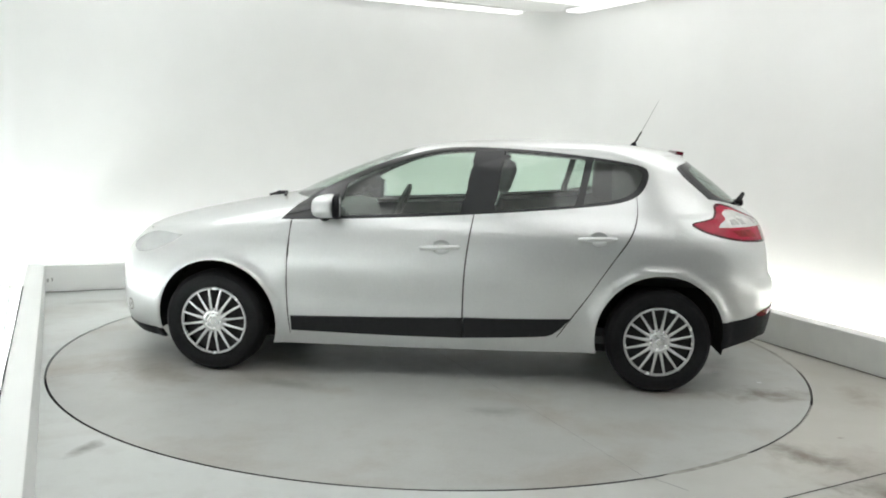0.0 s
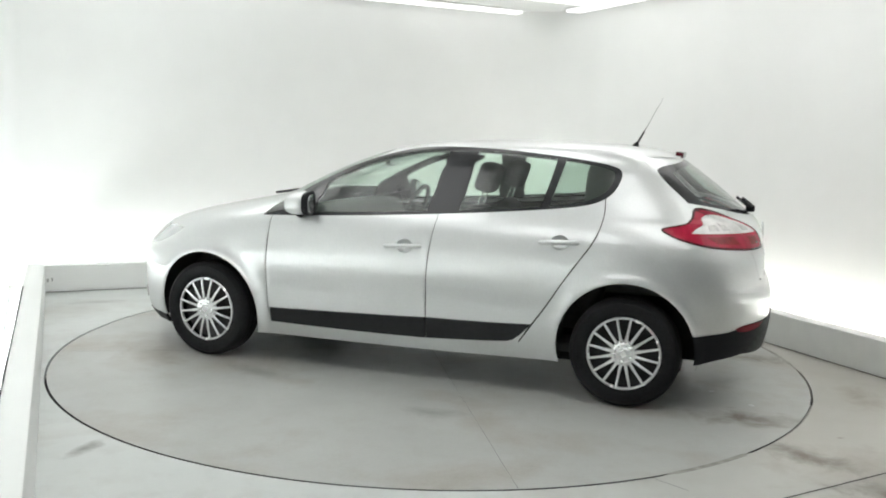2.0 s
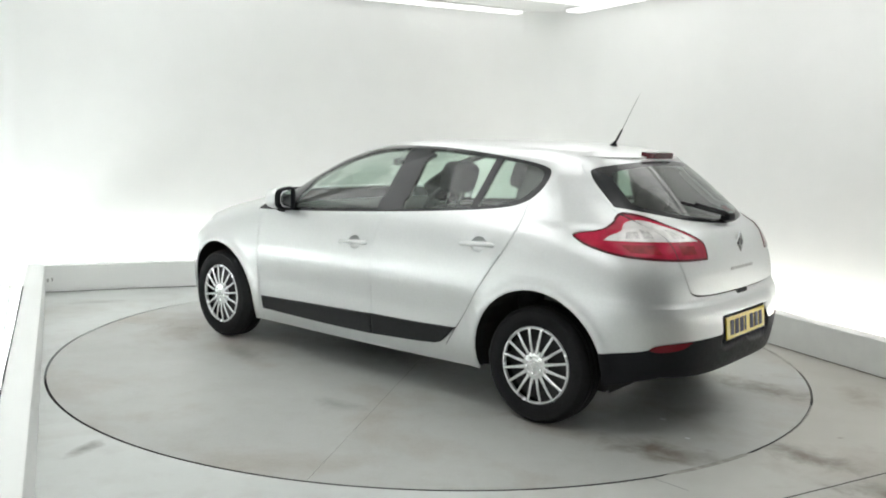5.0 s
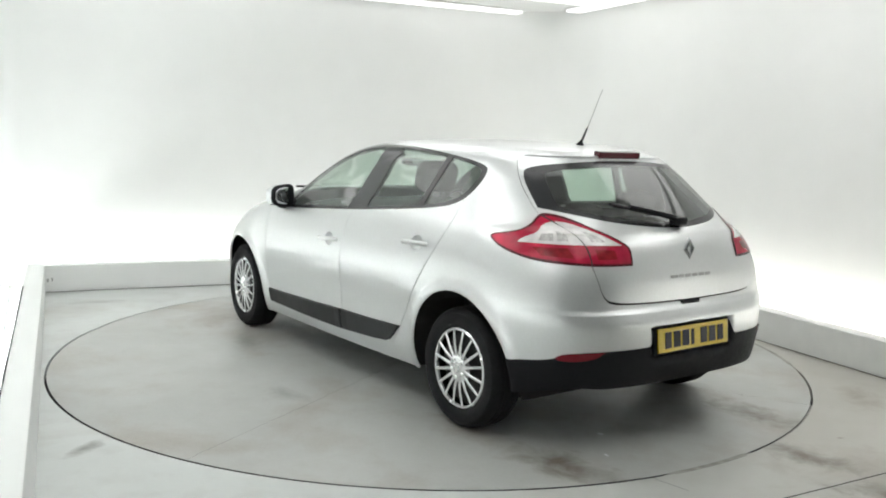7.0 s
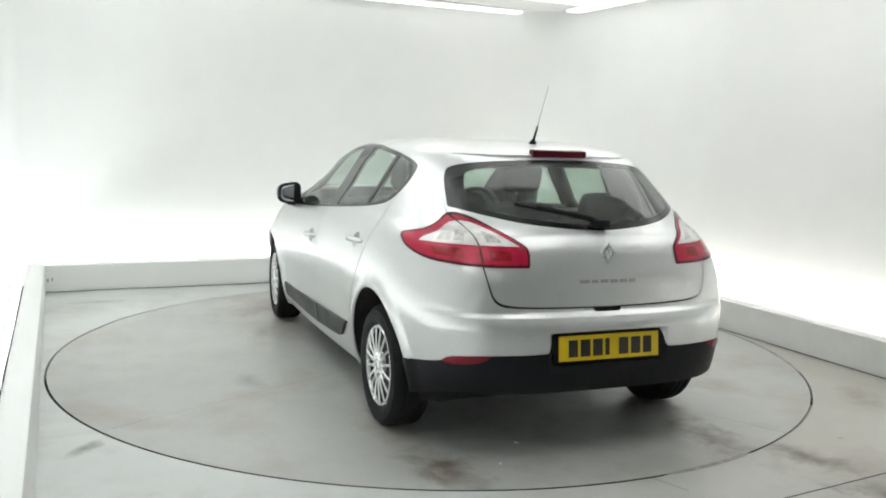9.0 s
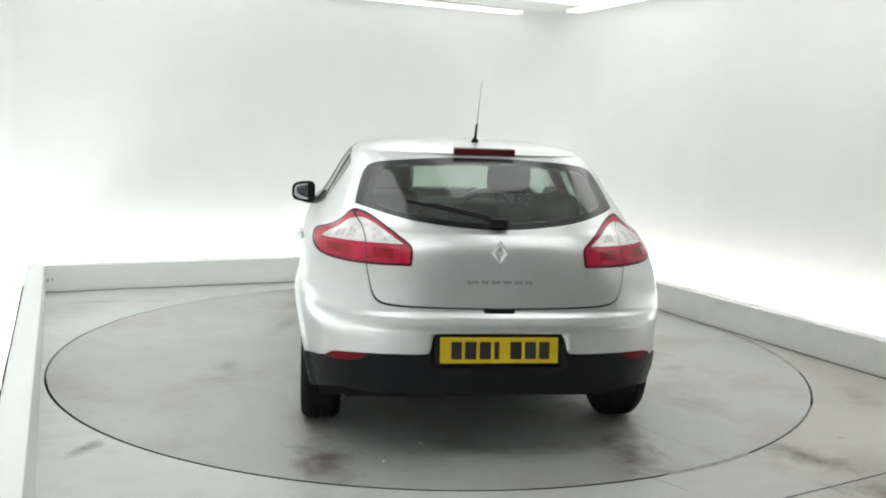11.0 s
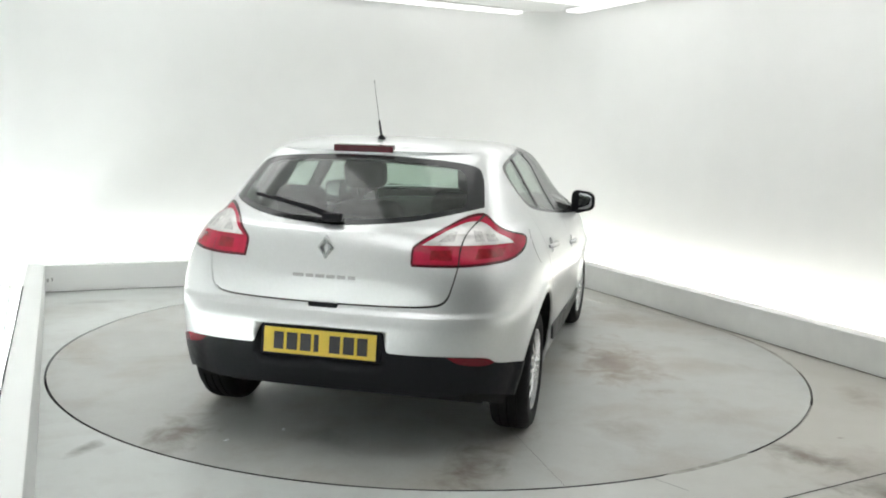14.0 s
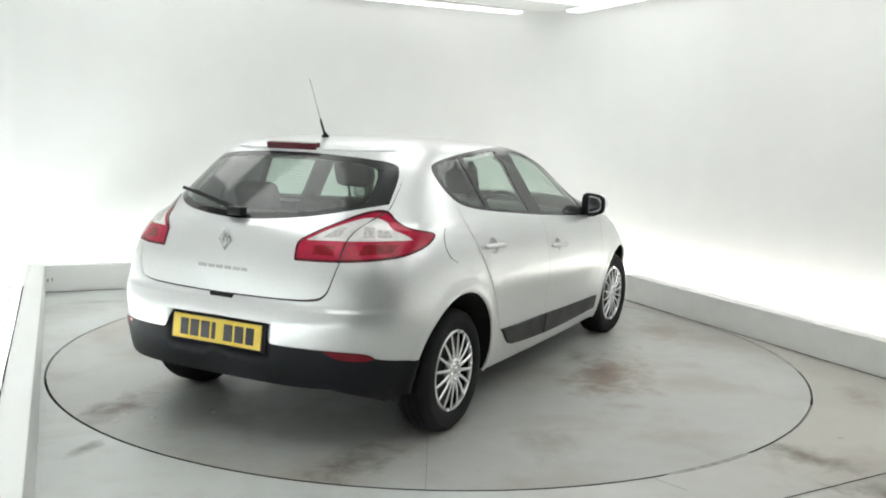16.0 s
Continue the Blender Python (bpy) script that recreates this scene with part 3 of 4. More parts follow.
LAMP = [(0.806, 0.966), (0.794, 0.984), (0.765, 0.996), (0.720, 1.014), (0.676, 1.040), (0.648, 1.070), (0.625, 1.083), (0.600, 1.083), (0.557, 1.070), (0.482, 1.024), (0.402, 0.970), (0.382, 0.950), (0.388, 0.880), (0.388, 0.880),
        (0.580, 0.879), (0.735, 0.889), (0.785, 0.902), (0.810, 0.930)]
LAMP_WHITE = [(0.768, 0.961), (0.768, 0.961), (0.745, 0.982), (0.692, 1.007), (0.645, 1.044), (0.605, 1.056), (0.560, 1.050), (0.485, 1.006), (0.418, 0.963), (0.418, 0.963), (0.57, 0.962)]
LAMP_SPLIT = [(0.580, 0.876), (0.575, 0.955), (0.588, 1.02), (0.617, 1.062), (0.632, 1.082)]
GATE_EDGE = [(0.580, 0.876), (0.566, 0.80), (0.547, 0.735), (0.50, 0.706), (0.30, 0.698), (0.0, 0.694)]
GATE_SIDE = [(0.632, 1.082), (0.632, 1.115), (0.612, 1.20), (0.582, 1.275), (0.53, 1.345)]
REAR_PANE = [(0.0, 1.335), (0.0, 1.335), (0.14, 1.335), (0.41, 1.319), (0.545, 1.297), (0.580, 1.255), (0.602, 1.19), (0.622, 1.113), (0.622, 1.113), (0.467, 1.076), (0.345, 1.053), (0.14, 1.034), (0.0, 1.029), (0.0, 1.029)]
REAR_GLASS = [(0.0, 1.312), (0.0, 1.312), (0.14, 1.312), (0.40, 1.296), (0.495, 1.275), (0.520, 1.235), (0.540, 1.17), (0.548, 1.128), (0.52, 1.112), (0.44, 1.096), (0.33, 1.076), (0.14, 1.060), (0.0, 1.056), (0.0, 1.056)]
VALANCE = [(0.0, 0.592), (0.0, 0.592), (0.268, 0.592), (0.290, 0.575), (0.303, 0.508), (0.33, 0.503), (0.57, 0.500), (0.70, 0.490), (0.738, 0.462), (0.78, 0.447), (0.850, 0.425), (0.850, 0.425), (0.79, 0.172), (0.79, 0.172), (0.0, 0.172), (0.0, 0.172)]
REFLECTOR = [(0.560, 0.499), (0.560, 0.499), (0.69, 0.491), (0.728, 0.480), (0.742, 0.460), (0.69, 0.452), (0.60, 0.468)]
MOULD_F = [(0.836, 0.359), (0.836, 0.359), (0.832, 0.274), (0.832, 0.274), (0.211, 0.270), (-0.1778, 0.276), (-0.1778, 0.276), (-0.1778, 0.396), (-0.1778, 0.396), (0.20, 0.38)]
MOULD_R = [(-0.1812, 0.397), (-0.1812, 0.397), (-0.1812, 0.277), (-0.1812, 0.277), (-0.65, 0.303), (-0.715, 0.325), (-0.80, 0.415), (-0.80, 0.415), (-0.5, 0.402)]
WINDSCREEN = [(0.0, 1.045), (0.0, 1.045), (0.45, 1.05), (0.70, 1.04), (0.70, 1.04), (0.665, 1.15), (0.60, 1.28), (0.53, 1.345), (0.35, 1.362), (0.0, 1.366), (0.0, 1.366)]
BONNET = [(0.0, 0.80), (0.0, 0.80), (0.45, 0.795), (0.66, 0.83), (0.74, 0.90), (0.755, 0.97), (0.74, 1.02), (0.74, 1.02), (0.0, 1.032), (0.0, 1.032)]
HEADLAMP = [(0.45, 0.72), (0.45, 0.72), (0.51, 0.777), (0.62, 0.803), (0.752, 0.797), (0.752, 0.797), (0.757, 0.727), (0.69, 0.665), (0.56, 0.68)]
SEAM = 0.0027
CUPS = ((-0.045, 0.802), (-0.935, 0.880))


def ring_outline(cx, cz, rx, rz, n=28):
    return [at_side(cx + rx * math.cos(2 * math.pi * i / n), cz + rz * math.sin(2 * math.pi * i / n)) for i in range(n)]


EDGE_F, EDGE_M, EDGE_R = (side(e, False) for e in (DOOR_FRONT_EDGE, DOOR_MID_EDGE, DOOR_REAR_EDGE))
LAMP_LINE = rear(LAMP)
SPLIT, GATE, GATE_UP = (rear(e, False) for e in (LAMP_SPLIT, GATE_EDGE, GATE_SIDE))
NOSE = front([(0.0, 0.80), (0.45, 0.795), (0.66, 0.83), (0.74, 0.90), (0.755, 0.97)], False)

# first match wins
REGIONS = [
    ("arch", circle_side(*ARCHES[0])), ("arch", circle_side(*ARCHES[1])),
    ("under", [(UX * 2.2, -1), (UX * 3.1, -1), (UX * 3.1, WY * level(0.322)), (UX * 2.62, WY * level(0.322)), (UX * 2.50, WY * level(0.328)), (UX * 2.38, WY * level(0.298)), (UX * 2.2, WY * level(0.24))]),
    ("under", side([(0.96, 0.10), (0.96, 0.10), (0.96, 0.182), (0.96, 0.182), (-0.2, 0.196), (-1.0, 0.216), (-1.0, 0.216), (-1.0, 0.10), (-1.0, 0.10)])),
    ("cup", ring_outline(*CUPS[0], 0.050, 0.040)), ("cup", ring_outline(*CUPS[1], 0.050, 0.040)),
    ("reflector", rear(REFLECTOR)),
    ("shut_front", strip(EDGE_F, SEAM, 0)), ("shut_mid", strip(EDGE_M, SEAM, 0)), ("shut_rear", strip(EDGE_R, SEAM, 0)),
    ("lamp_split", strip(SPLIT, SEAM * 1.6, 0)), ("shut_gate", strip(GATE, SEAM * 1.6, 0)),
    ("lamp_rim", strip(LAMP_LINE + LAMP_LINE[:1], 0.0055, 0)),
    ("cell_outer", rear([(0.716, 0.972), (0.716, 0.972), (0.690, 1.001), (0.690, 1.001), (0.655, 1.005), (0.655, 1.005), (0.674, 0.974), (0.674, 0.974)])),
    ("cell_middle", rear([(0.664, 0.974), (0.664, 0.974), (0.640, 1.013), (0.640, 1.013), (0.606, 1.018), (0.606, 1.018), (0.628, 0.976), (0.628, 0.976)])),
    ("cell_inner", rear([(0.545, 0.975), (0.545, 0.975), (0.480, 0.975), (0.480, 0.975), (0.515, 1.008), (0.515, 1.008), (0.548, 1.018), (0.548, 1.018)])),
    ("dark_outer", rear([(0.745, 0.945), (0.745, 0.945), (0.645, 0.948), (0.645, 0.948), (0.640, 0.905), (0.640, 0.905), (0.74, 0.912), (0.74, 0.912)])),
    ("dark_inner", rear([(0.545, 0.945), (0.545, 0.945), (0.46, 0.943), (0.46, 0.943), (0.46, 0.905), (0.46, 0.905), (0.55, 0.902), (0.55, 0.902)])),
    ("lamp_white", rear(LAMP_WHITE)), ("lamp", rear(LAMP)),
    ("shut_up", strip(GATE_UP, SEAM, 0)),
    ("rear_glass", rear(REAR_GLASS)), ("rear_pane", rear(REAR_PANE)),
    ("pane_front", side(PANE_FRONT)), ("pane_rear", side(PANE_REAR)), ("pane_quarter", side(PANE_QUARTER)),
    ("window_trim", side(DLO)),
    ("valance", rear(VALANCE)),
    ("tailgate", GATE_UP[::-1] + SPLIT[::-1] + GATE + [(UX * 3.01, WY * level(0.693)), (UX * 3.01, WY * level(1.352))]),
    ("front_door", EDGE_F + EDGE_M[::-1]), ("rear_door", EDGE_M + EDGE_R[::-1]),
    ("windscreen", front(WINDSCREEN)),
    ("shut_nose", strip(NOSE, SEAM, 0)),
    ("shut_lamp", strip(front([(0.56, 0.68), (0.69, 0.663), (0.757, 0.727)], False), 0.002, 0)), ("headlamp", front(HEADLAMP)), ("bonnet", front(BONNET)),
    ("roof", [(-1, WY * level(1.366)), (UX * 0.9, WY * level(1.376)), (UX * 2.2, WY * level(1.376)), (UX * 3.1, WY * level(1.352)), (UX * 3.1, ZMAX + 1), (-1, ZMAX + 1)]),
    ("rear_bumper", rear([(0.0, 0.693), (0.30, 0.694), (0.50, 0.695), (0.60, 0.69), (0.82, 0.60)], False) + [(UX * 2.0, -1), (UX * 3.1, -1), (UX * 3.1, WY * level(0.693))]),
    ("front_lip", [(-1, -1)] + side([(1.60, 0.172), (1.62, 0.225), (1.75, 0.222)], False) + [(-1, WY * level(0.222))]),
    ("front_bumper", [(-1, -1)] + side([(1.60, 0.175), (1.62, 0.60)], False) + front([(0.60, 0.655), (0.36, 0.64), (0.30, 0.76)], False) + [(-1, WY * level(0.79))]),
]


def cut_skin():
    from mathutils.geometry import delaunay_2d_cdt
    pts, edges = [], []
    lines = [[(0, 0), (UX * 3, 0), (UX * 3, ZMAX), (0, ZMAX)]] + [r[1] for r in REGIONS]
    for poly in lines:
        dense = []
        for a, b in zip(poly, poly[1:] + poly[:1]):
            k = max(1, int(math.dist(a, b) / 0.03))
            dense += [(a[0] + (b[0] - a[0]) * i / k, a[1] + (b[1] - a[1]) * i / k) for i in range(k)]
        dense = [(min(max(x, 0), UX * 3), min(max(y, 0), ZMAX)) for x, y in dense]
        n0 = len(pts)
        pts += dense
        edges += [(n0 + i, n0 + (i + 1) % len(dense)) for i in range(len(dense)) if math.dist(dense[i], dense[(i + 1) % len(dense)]) > 1e-7]
    line = np.array(pts)
    gu = np.concatenate([1 - np.linspace(1, 0, 49)[:-1] ** 1.6, np.linspace(1, 2, 53)[:-1], 2 + np.linspace(0, 1, 61) ** 1.6]) * UX
    gw = np.linspace(0, TOP, TOP * 3 + 1) * WY
    grid = np.array([(u, w) for u in gu for w in gw])
    near = np.array([np.min(np.hypot(*(line - g).T)) for g in grid]) if len(grid) < 20000 else None
    pts += [tuple(g) for g in grid[near > 0.007]]
    v, _, f, *_ = delaunay_2d_cdt([Vector(p) for p in pts], edges, [], 0, 1e-5)
    v = np.array([tuple(p) for p in v])
    f = np.array([tuple(t) for t in f])
    a, b, c = v[f[:, 0]], v[f[:, 1]], v[f[:, 2]]
    area = (b[:, 0] - a[:, 0]) * (c[:, 1] - a[:, 1]) - (b[:, 1] - a[:, 1]) * (c[:, 0] - a[:, 0])
    f, mid = f[abs(area) > 1e-9], ((a + b + c) / 3)[abs(area) > 1e-9]
    owner = np.full(len(f), len(REGIONS))
    for i in range(len(REGIONS) - 1, -1, -1):
        owner[inside(REGIONS[i][1], mid)] = i
    names = np.array([r[0] for r in REGIONS] + ["shell"])[owner]
    place = [Vector(skin(min(max(x / UX, 0), 3), min(max(y / WY, 0), TOP))) for x, y in v]
    out = [skin_normal(min(max(x / UX, 0), 3), min(max(y / WY, 0), TOP)) for x, y in v]
    for p, (x, y) in zip(place, v):
        if x < 1e-6 or x > UX * 3 - 1e-6:
            p.y = 0.0
    return v, f, names, place, out, mid


FLAT, TRIS, OWNER, PLACE, OUT, MID = cut_skin()
# the wheel openings run right down to the lower edge
for k, tri in enumerate(TRIS.tolist()):
    c = sum((PLACE[i] for i in tri), Vector()) / 3
    if c.z < 0.26 and abs(c.y) > 0.5 and any(math.hypot(c.x - cx, c.z - cz) < r - 0.002 for cx, cz, r in ARCHES):
        OWNER[k] = "arch"


def panel(name, region, material, parent, label="", sign=1, offset=0.0, depth=0.012, pick=None):
    """A piece of the skin with turned-in edges. sign 1: left, -1: right, 0: both halves in one."""
    mask = np.isin(OWNER, region if isinstance(region, (list, tuple)) else [region])
    if pick is not None:
        mask &= pick(MID)
    tris = TRIS[mask]
    ids = sorted(set(tris.ravel().tolist()))
    back = {i: k for k, i in enumerate(ids)}
    P = [PLACE[i] + OUT[i] * offset for i in ids]
    N = [OUT[i] for i in ids]
    F = [tuple(back[i] for i in t) for t in tris.tolist()]
    # orient faces along the normals
    F = [t if (P[t[1]] - P[t[0]]).cross(P[t[2]] - P[t[0]]).dot(N[t[0]]) > 0 else t[::-1] for t in F]
    if depth:
        count = {}
        for t in F:
            for a, b in zip(t, t[1:] + t[:1]):
                count[(a, b)] = 1
        rim = [(a, b) for a, b in count if (b, a) not in count and not (abs(P[a].y) < 1e-5 and abs(P[b].y) < 1e-5)]
        low = {}
        for e in rim:
            for a in e:
                if a not in low:
                    low[a] = len(P)
                    P.append(P[a] - N[a] * depth)
                    N.append(N[a])
        F += [(b, a, low[a], low[b]) for a, b in rim]
    flip = lambda q: Vector((q.x, -q.y, q.z))
    verts, normals, faces = [], [], []
    for s in ((sign,) if sign else (1, -1)):
        n0 = len(verts)
        verts += [p if s > 0 else flip(p) for p in P]
        normals += [p if s > 0 else flip(p) for p in N]
        faces += [tuple(n0 + i for i in (t if s > 0 else t[::-1])) for t in F]
    return mesh_of(name, verts, faces, material, parent, label, normals)


def skin_at(x, z, s=1, lift=0.0):
    u, w = at_side(x, z)
    u, w = u / UX, w / WY
    p, n = Vector(skin(u, w)), skin_normal(u, w)
    p = p + n * lift
    return (p, n) if s > 0 else (Vector((p.x, -p.y, p.z)), Vector((n.x, -n.y, n.z)))


# ---- the car ----
car = new("car")
tagged(car, "silver five-door hatchback car on the turntable", "car")
WHEEL_X, WHEEL_Y, WHEEL_R, WHEEL_SIZE = 1.307, 0.765, 0.312, 0.962


def mirrored(bm):
    bmesh.ops.scale(bm, vec=(1, -1, 1), verts=bm.verts[:])
    bmesh.ops.reverse_faces(bm, faces=bm.faces[:])
    return bm


def wheel(x, s):
    """A black tyre with a silver sixteen-spoke hubcap; the outer face looks along y * s."""
    top = new("wheel")
    top.parent = car
    # front wheels slightly steered to the right
    steer = -3 if x > 0 else 0
    top.matrix_basis = pose(x - (0.012 if x > 0 else 0), s * WHEEL_Y, WHEEL_R * WHEEL_SIZE, 0, x * 7, steer + (0 if s > 0 else 180)) @ Matrix.Scale(WHEEL_SIZE, 4)
    R, W = WHEEL_R, 0.098
    prof = [(0.205, -W * .8), (0.222, -W * .98), (0.262, -W * 1.03), (R - .022, -W * .95), (R - .006, -W * .78), (R, -W * .55), (R, -W * .48), (R - .006, -W * .46), (R - .006, -W * .38), (R, -W * .36), (R, -W * .06), (R - .006, -W * .04), (R - .006, W * .04), (R, W * .06), (R, W * .36), (R - .006, W * .38), (R - .006, W * .46), (R, W * .48), (R, W * .55), (R - .006, W * .78), (R - .022, W * .95),
            (0.285, W * 1.0), (0.262, W * 1.03), (0.245, W * 1.04), (0.222, W * .98), (0.208, W * .86), (0.203, W * .6)]
    bm = lathe(prof, 72)
    tyre = part("tyre", bm, RUBBER, top, "black rubber tyre", True, 30)
    rim = part("rim", lathe([(0.206, -W * .7), (0.200, W * .3), (0.19, W * .25), (0.0002, W * .15)], 48), STEEL, top, "dark steel wheel behind the hubcap", True)
    cap = bmesh.new()
    y0 = W * .86
    lathe([(0.210, y0 - .012), (0.2095, y0 + .002), (0.204, y0 + .008), (0.196, y0 + .007), (0.192, y0 - .002), (0.194, y0 - .012)], 72, bm=cap)
    lathe([(0.074, y0 - .014), (0.070, y0 + .006), (0.062, y0 + .011), (0.050, y0 + .012), (0.044, y0 + .007), (0.036, y0 + .008), (0.0002, y0 + .010)], 40, bm=cap)
    spokes = None
    for i in range(16):
        turn = Matrix.Rotation(2 * math.pi * i / 16, 4, "Y")
        if spokes:
            o = new("spoke", spokes)
            o.parent, o.matrix_basis = top, turn
            continue
        own = bmesh.new()
        for r, h, d in ((0.062, .0115, y0 + .006), (0.12, .0085, y0 + .009), (0.199, .0075, y0 + .004)):
            for q, up in ((-h, 0), (-h * .6, .005), (h * .6, .005), (h, 0)):
                own.verts.new((r, d + up, q))
        own.verts.ensure_lookup_table()
        for k in range(2):
            for j in range(3):
                own.faces.new([own.verts[n] for n in (4 * k + j, 4 * k + j + 1, 4 * k + j + 5, 4 * k + j + 4)])
            own.faces.new([own.verts[n] for n in (4 * k, 4 * k + 4, 4 * k + 7, 4 * k + 3)])
        bmesh.ops.recalc_face_normals(own, faces=own.faces[:])
        spokes = part("spoke", own, HUBCAP, top, "", True, 35).data
    hub = part("hubcap", cap, HUBCAP, top, "silver sixteen-spoke plastic hubcap", True, 35)
    nut = None
    for i in range(5):
        turn = Matrix.Rotation(2 * math.pi * (i + .25) / 5, 4, "Y") @ Matrix.Translation((0.047, y0 + .009, 0))
        if nut:
            o = new("hub_stud", nut)
            o.parent = top
        else:
            o = part("hub_stud", lathe([(0.0085, 0.0), (0.0085, .004), (0.006, .0065), (0.0002, .0065)], 10), CHROME, top, "", True, 40)
            nut = o.data
        o.matrix_basis = turn
    part("hub_badge", box((0.034, 0.004, 0.034), (0, y0 + .0115, 0), .0015, Matrix.Rotation(radians(45), 3, "Y")), CHROME, top, "small diamond-shaped emblem")
    return top


for x in (WHEEL_X, -WHEEL_X):
    for s in (1, -1):
        wheel(x, s)
        # arch liner: half a drum behind the opening
        own = bmesh.new()
        cx, r = (1.286, .385) if x > 0 else (-1.307, .387)
        n = 24
        a0, a1 = -0.25, math.pi + 0.25
        prev = None
        for i in range(n + 1):
            a = a0 + (a1 - a0) * i / n
            zz = .315 + r * math.sin(a)
            edge = skin_at(cx + r * math.cos(a), max(zz, .175))[0].y - .02
            q = [own.verts.new((cx + r * math.cos(a), s * yy, zz)) for yy in (edge, .50)]
            if prev:
                own.faces.new((prev[0], prev[1], q[1], q[0]))
            prev = q
        lid = [v for v in own.verts if abs(v.co.y) < .6]
        own.faces.new(lid)
        bmesh.ops.recalc_face_normals(own, faces=own.faces[:])
        part("wheel_arch_liner", own, LINER, car)

panel("body_shell", "shell", PAINT, car, "silver body shell with front wings and rear quarters", 0)
for shut in ("shut_front", "shut_mid", "shut_rear", "shut_up", "shut_lamp"):
    for s in (1, -1):
        panel("shut_line", shut, SLOT, car, "dark shut line", s, -0.012, 0)
for shut in ("shut_gate", "shut_nose"):
    panel("shut_line", shut, SLOT, car, "dark shut line", 0, -0.012, 0)
panel("front_lip", "front_lip", BLACK, car, "black plastic front lip", 0, 0.006, 0.02)
roof = panel("roof", "roof", PAINT, car, "", 0)
panel("bonnet", "bonnet", PAINT, car, "", 0)
panel("windscreen", "windscreen", GLASS, car, "clear windscreen", 0, -0.003, 0)
panel("front_bumper", "front_bumper", PAINT, car, "", 0)
bumper = panel("rear_bumper", "rear_bumper", PAINT, car, "silver rear bumper", 0)
panel("valance", "valance", BLACK, bumper, "black plastic lower rear bumper", 0, 0.006, 0.03)
gate = panel("tailgate", "tailgate", PAINT, car, "silver tailgate", 0)
panel("rear_window", "rear_glass", DARKGLASS, gate, "dark tinted rear window", 0, -0.002, 0)
panel("window_edge", "rear_pane", TRIM, gate, "black glazed edge of the rear window", 0, -0.002, 0.004)
for s in (1, -1):
    panel("reflector", "reflector", DARKRED, bumper, "dark red reflector", s, 0.009, 0.02)
    fd = panel("front_door", "front_door", PAINT, car, "silver front door", s)
    rd = panel("rear_door", "rear_door", PAINT, car, "silver rear door", s)
    panel("window_trim", "window_trim", TRIM, car, "black window surround", s, -0.001, 0.02)
    panel("window_pane", "pane_front", GLASS, fd, "clear side window", s, -0.004, 0)
    panel("window_pane", "pane_rear", GLASS, rd, "tinted side window", s, -0.004, 0)
    panel("quarter_window", "pane_quarter", DARKGLASS, rd, "tinted quarter window", s, -0.004, 0)
    headlamp = panel("headlamp", "headlamp", HEADLENS, car, "clear headlamp", s, -0.001)
    lamp = new("tail_lamp")
    lamp.parent = car
    tagged(lamp, "red and clear wraparound tail lamp")
    panel("red_lens", "lamp", RED, lamp, "red lamp lens", s, 0.004, 0.02)
    panel("lamp_rim", "lamp_rim", STOPRED, lamp, "dark red lamp edge", s, 0.0045, 0.01)
    for cell in ("cell_outer", "cell_middle", "cell_inner"):
        panel("lamp_cell", cell, LAMPGREY, lamp, "grey reflector cell", s, 0.0045, 0)
    for block in ("dark_outer", "dark_inner"):
        panel("dark_lens", block, DEEPRED, lamp, "deeper red lens block", s, 0.004, 0)
    panel("lamp_joint", "lamp_split", SLOT, lamp, "dark joint across the lamp", s, 0.001, 0)
    panel("clear_lens", "lamp_white", CLEAR, lamp, "clear white lamp lens", s, 0.005, 0.02)


def moulding(poly, s, parent):
    """A proud rubbing strip along the foot of a door."""
    p = side(poly, True, 1)
    c = [sum(q[k] for q in p) / len(p) for k in (0, 1)]
    verts, faces = [], []
    n = len(p)
    for inset, lift in ((1.0, -0.004), (0.99, 0.010), (0.97, 0.013)):
        for q in p:
            x, y = (c[k] + (q[k] - c[k]) * inset for k in (0, 1))
            v = Vector(skin(x / UX, y / WY)) + skin_normal(x / UX, y / WY) * lift
            verts.append(v if s > 0 else Vector((v.x, -v.y, v.z)))
    for r in range(2):
        for i in range(n):
            j = (i + 1) % n
            faces.append((r * n + i, r * n + j, r * n + n + j, r * n + n + i))
    faces.append(tuple(range(2 * n, 3 * n)))
    if s > 0:
        faces = [f[::-1] for f in faces]
    bm = bmesh.new()
    vs = [bm.verts.new(v) for v in verts]
    for f in faces:
        bm.faces.new([vs[i] for i in f])
    bmesh.ops.recalc_face_normals(bm, faces=bm.faces[:])
    bmesh.ops.triangulate(bm, faces=[f for f in bm.faces if len(f.verts) > 4])
    return part("moulding", bm, SATIN, parent, "black rubbing strip")


